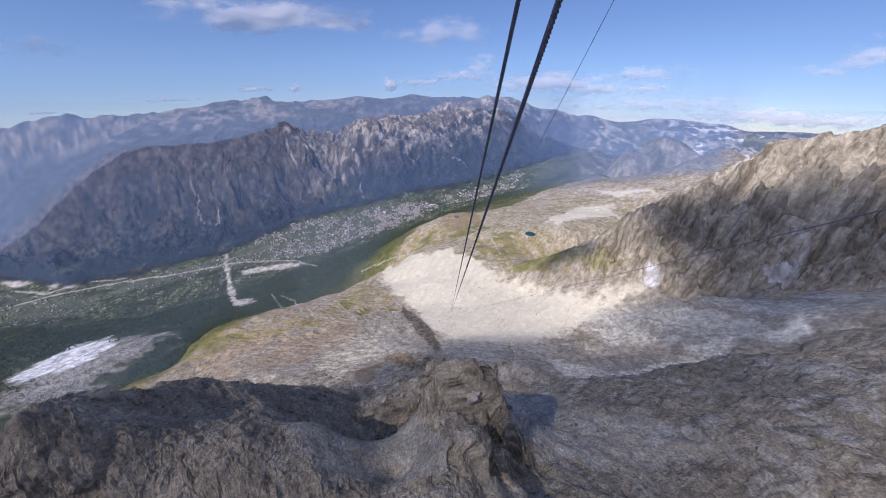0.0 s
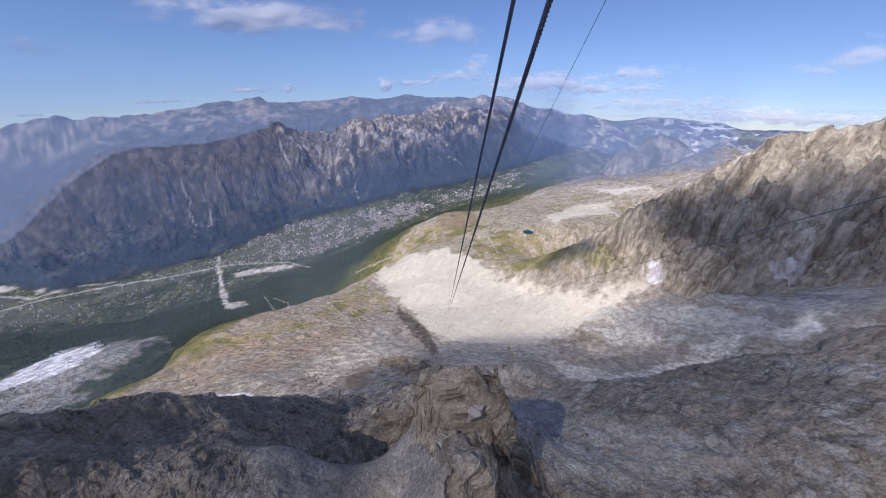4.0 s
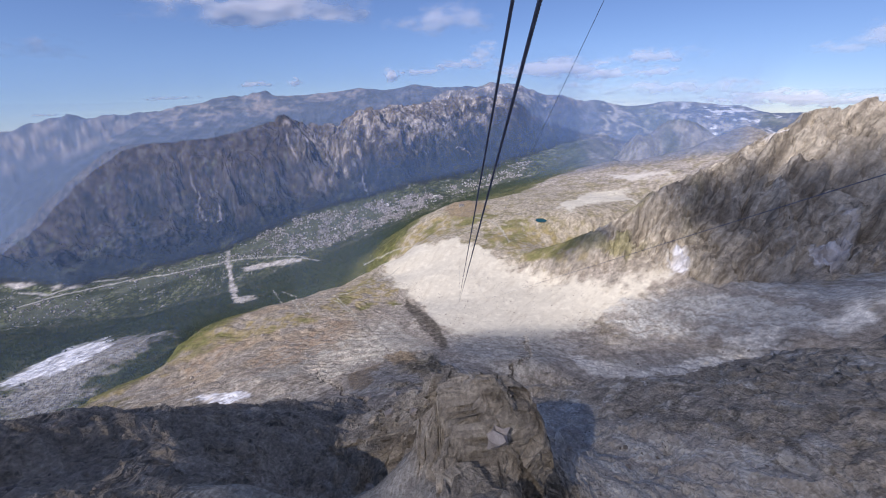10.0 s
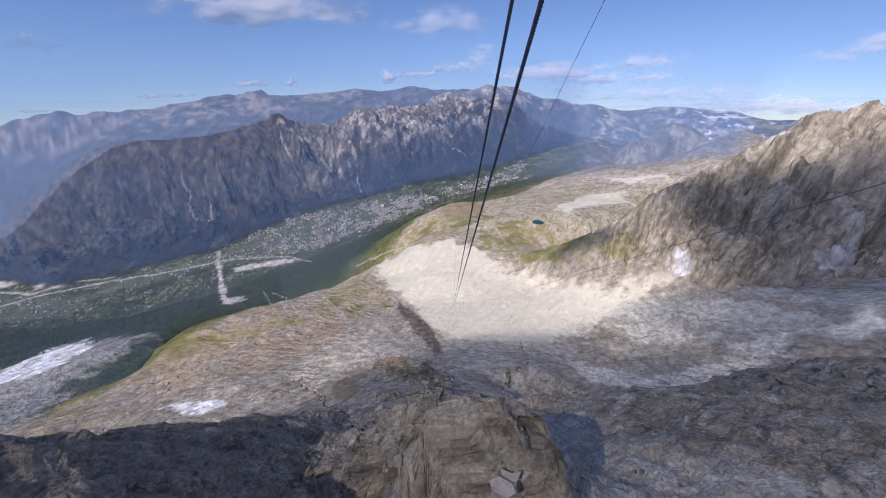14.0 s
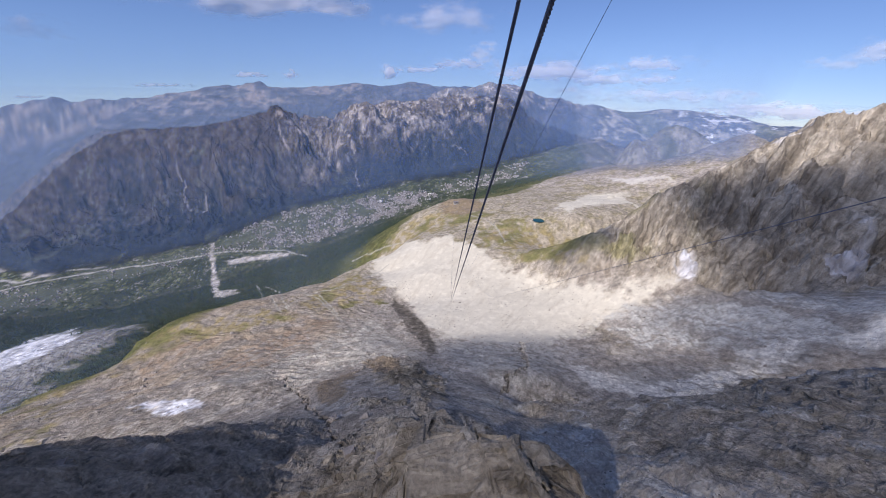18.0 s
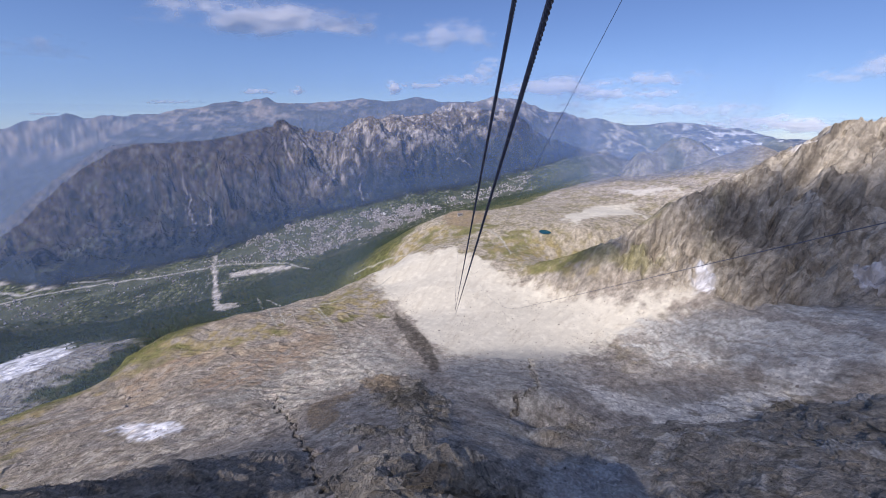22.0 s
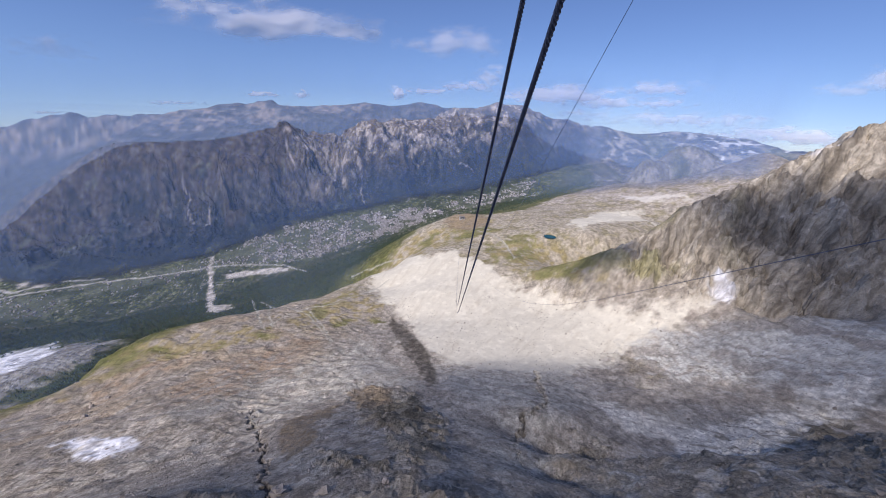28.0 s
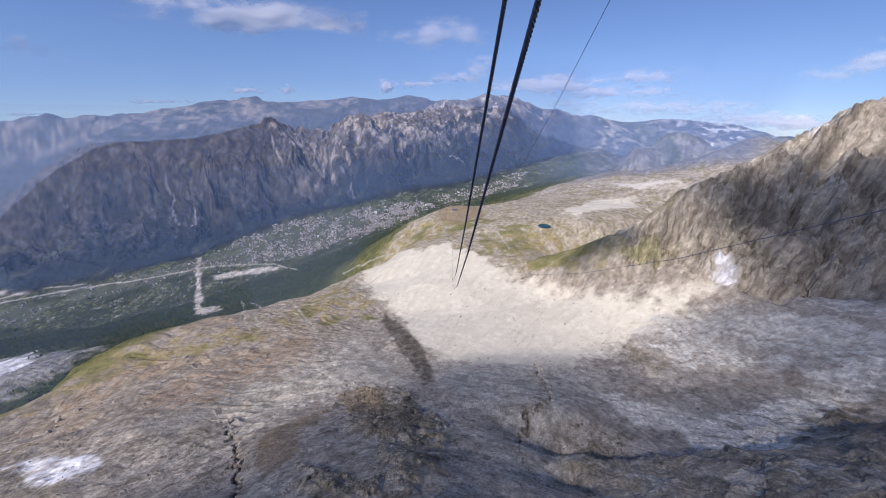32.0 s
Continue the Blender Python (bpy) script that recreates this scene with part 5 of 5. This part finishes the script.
# ---- clouds ----
def cloud(at, wide, deep, tall, seed, label="soft white cumulus cloud in the blue sky", strength=0.9, turn=0.0, cells=56, mat=None, rim=1.0):
    """A bank of vapour: a flat base and a billowing top, thinning out to a ragged rim."""
    t = np.linspace(-1, 1, cells)
    gx, gy = np.meshgrid(t, t)
    n = fbm(gx * 2.2 * max(1, wide / deep * 0.5) + seed * 3.3, gy * 2.2 + seed * 1.7, 5, 800 + seed, 0.5)
    n2 = fbm(gx * 4 * max(1, wide / deep * 0.5) + seed, gy * 4, 3, 900 + seed, 0.4)
    d = (1 - np.hypot(gx, gy)) * rim + 0.75 * n + 0.2 * n2
    dome = (1 - np.hypot(gx, gy)) * rim + 0.45 * fbm(gx * 1.6 * max(1, wide / deep * 0.5) + seed * 3.3, gy * 1.6, 2, 850 + seed, 0.35)
    idx = np.arange(cells * cells).reshape(cells, cells)
    q0 = np.stack([idx[:-1, :-1], idx[:-1, 1:], idx[1:, 1:], idx[1:, :-1]], -1).reshape(-1, 4)
    co, faces, vapour, count = [], [], [], 0
    for start, share in ((-0.1, 0.62), (0.25, 0.66)):
        k = np.sqrt(np.clip(dome - start, 0, 1))
        dens = smooth(start, start + 1.1, d) * strength * share
        q = q0[dens.reshape(-1)[q0].max(1) > 0.003]
        h = k * tall * (1 - 0.6 * start)
        co.append(np.stack([gx * wide, gy * deep, h], -1).reshape(-1, 3))
        vapour.append(dens.reshape(-1))
        faces.append(q + count)
        count += cells * cells
    co, faces, vapour = np.concatenate(co), np.concatenate(faces), np.concatenate(vapour)
    used = np.unique(faces)
    remap = np.zeros(len(co), dtype=np.int32)
    remap[used] = np.arange(len(used))
    me = bpy.data.meshes.new("cloud")
    me.from_pydata(co[used].tolist(), [], remap[faces].tolist())
    at_ = me.attributes.new("vapour", "FLOAT", "POINT")
    at_.data.foreach_set("value", vapour[used].astype(np.float32))
    me.polygons.foreach_set("use_smooth", np.ones(len(me.polygons), dtype=bool))
    me.materials.append(mat or M_CLOUD)
    ob = new("cloud", me)
    ob.matrix_world = Matrix.Translation(at) @ Matrix.Rotation(turn, 4, "Z")
    return tagged(ob, label, "cloud", "clouds")


def cumulus(at, wide, tall, seed, strength):
    """A heap of vapour at a distance: nested domes bulging towards the valley, with a flat base and a ragged rim."""
    cells = 44
    gx, gz = np.meshgrid(np.linspace(-1.15, 1.15, cells * 2), np.linspace(-1.15, 1.15, cells))
    long = max(1.0, 0.45 * wide / tall)
    d = 0.85 - np.hypot(gx, np.where(gz < 0, gz * 1.5, gz)) + 0.8 * fbm(gx * 2.0 * long + seed * 3.3, gz * 2.0 + seed, 5, 800 + seed, 0.5)
    dome = 1.1 - np.hypot(gx, gz) / 1.15 + 0.3 * fbm(gx * 2 * long + seed, gz * 2, 2, 850 + seed, 0.35)
    idx = np.arange(gx.size).reshape(gx.shape)
    q0 = np.stack([idx[:-1, :-1], idx[:-1, 1:], idx[1:, 1:], idx[1:, :-1]], -1).reshape(-1, 4)
    co, faces, vapour, count = [], [], [], 0
    for start, share in ((-0.15, 0.55), (0.1, 0.6)):
        dens = smooth(start, start + 0.75, d) * strength * share
        co.append(np.stack([gx * wide, -0.6 * tall * np.sqrt(np.clip(dome - start, 0.0, 1.2)), gz * tall], -1).reshape(-1, 3))
        vapour.append(dens.reshape(-1))
        faces.append(q0[dens.reshape(-1)[q0].max(1) > 0.003] + count)
        count += gx.size
    co, faces, vapour = np.concatenate(co), np.concatenate(faces), np.concatenate(vapour)
    used = np.unique(faces)
    remap = np.zeros(len(co), dtype=np.int32)
    remap[used] = np.arange(len(used))
    me = bpy.data.meshes.new("cloud")
    me.from_pydata(co[used].tolist(), [], remap[faces].tolist())
    at_ = me.attributes.new("vapour", "FLOAT", "POINT")
    at_.data.foreach_set("value", vapour[used].astype(np.float32))
    me.polygons.foreach_set("use_smooth", np.ones(len(me.polygons), dtype=bool))
    me.materials.append(M_CLOUD)
    ob = new("cloud", me)
    ob.matrix_world = Matrix.Translation(at) @ Matrix.Rotation(-math.atan2(at[0], at[1]), 4, "Z")
    return tagged(ob, "soft white cumulus cloud in the blue sky" if strength > 0.55 else "thin pale cloud wisp in the blue sky", "cloud", "clouds")


# clouds in view, from the nearest to the ones along the horizon
for seed, (x, y, z, wide, tall, strength) in enumerate((
        (-2140, 4898, 687, 1363, 272, 0.85), (40, 4817, 522, 681, 186, 0.4), (-4866, 4748, 381, 408, 152, 0.35), (483, 4650, 180, 204, 118, 0.45), (1335, 4554, -15, 885, 127, 0.7),
        (2426, 4608, 93, 511, 92, 0.5), (2494, 4530, -65, 374, 75, 0.5), (5186, 4703, 290, 477, 238, 0.5), (4607, 4620, 118, 340, 84, 0.3), (245, 4596, 69, 477, 84, 0.5),
        (4130, 4369, -395, 1158, 118, 0.9), (-640, 4548, -28, 109, 92, 0.95), (-1799, 4530, -65, 95, 67, 0.95), (-2276, 4527, -71, 231, 50, 0.75), (2494, 4446, -237, 1363, 101, 0.5),
        (-4832, 4402, -328, 163, 25, 0.6), (1812, 4524, -77, 613, 84, 0.6), (3380, 4470, -187, 272, 41, 0.35), (-299, 4566, 9, 408, 50, 0.6), (-3298, 4470, -187, 340, 33, 0.5))):
    cumulus((x, y, z), wide, tall, seed + 1, strength)

# clouds over the near cirque and the wall, behind the way; their shade lies on the snow and rock below
for seed, (x, y, z, wide, deep, turn, strength) in enumerate((
        (430, 160, -240, 500, 250, 0.25, 0.45), (600, 535, -250, 340, 215, 0.1, 1.0), (245, 600, -330, 90, 34, 0.1, 0.8), (1090, 1590, -330, 110, 60, 0.3, 0.7), (-10, 130, -170, 260, 170, 0.2, 0.62), (420, 400, -330, 230, 120, 0.3, 0.6))):
    k = (430 - z) / SUN_TO.z
    cloud((x + SUN_TO.x * k, y + SUN_TO.y * k, 430), wide, deep, 60, (40, 45, 55, 46, 48, 51)[seed], "broad grey-bottomed cloud drifting over the ridge", strength, turn, mat=M_CLOUD_THICK, rim=2.2)



# ---- haze: thin veils of vapour over and across the valley ----
def haze_mesh(co, d, label):
    idx = np.arange(d.size).reshape(d.shape)
    q = np.stack([idx[:-1, :-1], idx[:-1, 1:], idx[1:, 1:], idx[1:, :-1]], -1).reshape(-1, 4)
    q = q[d.reshape(-1)[q].max(1) > 0.002]
    me = bpy.data.meshes.new("haze")
    me.from_pydata(co.reshape(-1, 3).tolist(), [], q.tolist())
    at_ = me.attributes.new("vapour", "FLOAT", "POINT")
    at_.data.foreach_set("value", d.reshape(-1).astype(np.float32))
    me.materials.append(M_HAZE)
    tagged(new("haze", me), label, "haze", kind="stuff")


def haze_layer(z, strength, seed, lean):
    """A level veil that thins out where it nears the ground."""
    ga, gr = np.meshgrid(np.radians(np.linspace(-72, 72, 260)), np.exp(np.linspace(math.log(350), math.log(9000), 220)))
    zz = z + lean * gr * np.sin(ga)
    floor_z = ground_at(np.degrees(ga).ravel(), gr.ravel())[:, 2].reshape(ga.shape)
    d = smooth(450, 1900, gr) * strength * (1 + 0.35 * fbm(ga * 6, np.log(gr) * 6, 3, seed)) * smooth(0, 130, zz - floor_z)
    haze_mesh(np.stack([gr * np.sin(ga), gr * np.cos(ga), zz], -1), d, "thin blue haze lying over the valley")


def haze_veil(away, strength, top, bearings, thickness):
    """A standing veil before the range, thinning out upwards and towards the ground."""
    ga, up = np.meshgrid(np.linspace(bearings[0], bearings[-1], 300), np.linspace(-1000, top + 160, 140))
    gr = away(ga)
    xyz = ground_at(ga.ravel(), gr.ravel())
    floor_z = xyz[:, 2].reshape(ga.shape)
    d = strength * np.interp(ga, bearings, thickness) * smooth(-10, 40, up - floor_z) * smooth(top + 150, top - 60, up)
    haze_mesh(np.stack([xyz[:, 0].reshape(ga.shape), xyz[:, 1].reshape(ga.shape), up], -1), d, "pale blue haze standing before the mountain range")


for k, (z, lean) in enumerate(((-300, -0.01), (-470, 0.015))):
    haze_layer(z, 0.06, 1000 + k, lean)
haze_veil(lambda a: line_r("valley_far", a) * 0.99, 0.19, -10, (-70, -25, 0, 18, 23), (0.9, 0.95, 1.4, 1.7, 0))
haze_veil(lambda a: np.interp(a, [-60, -44, -36, -27, -17, -10, -2, 5], [480, 560, 600, 660, 820, 960, 1130, 1150]) * 1.12, 0.12, -330, (-70, -62, -12, 0), (0, 1, 1, 0))
haze_veil(lambda a: 1560 + 0 * a, 0.32, -60, (10, 18, 30, 38, 41), (0, 0.7, 1, 1, 0))
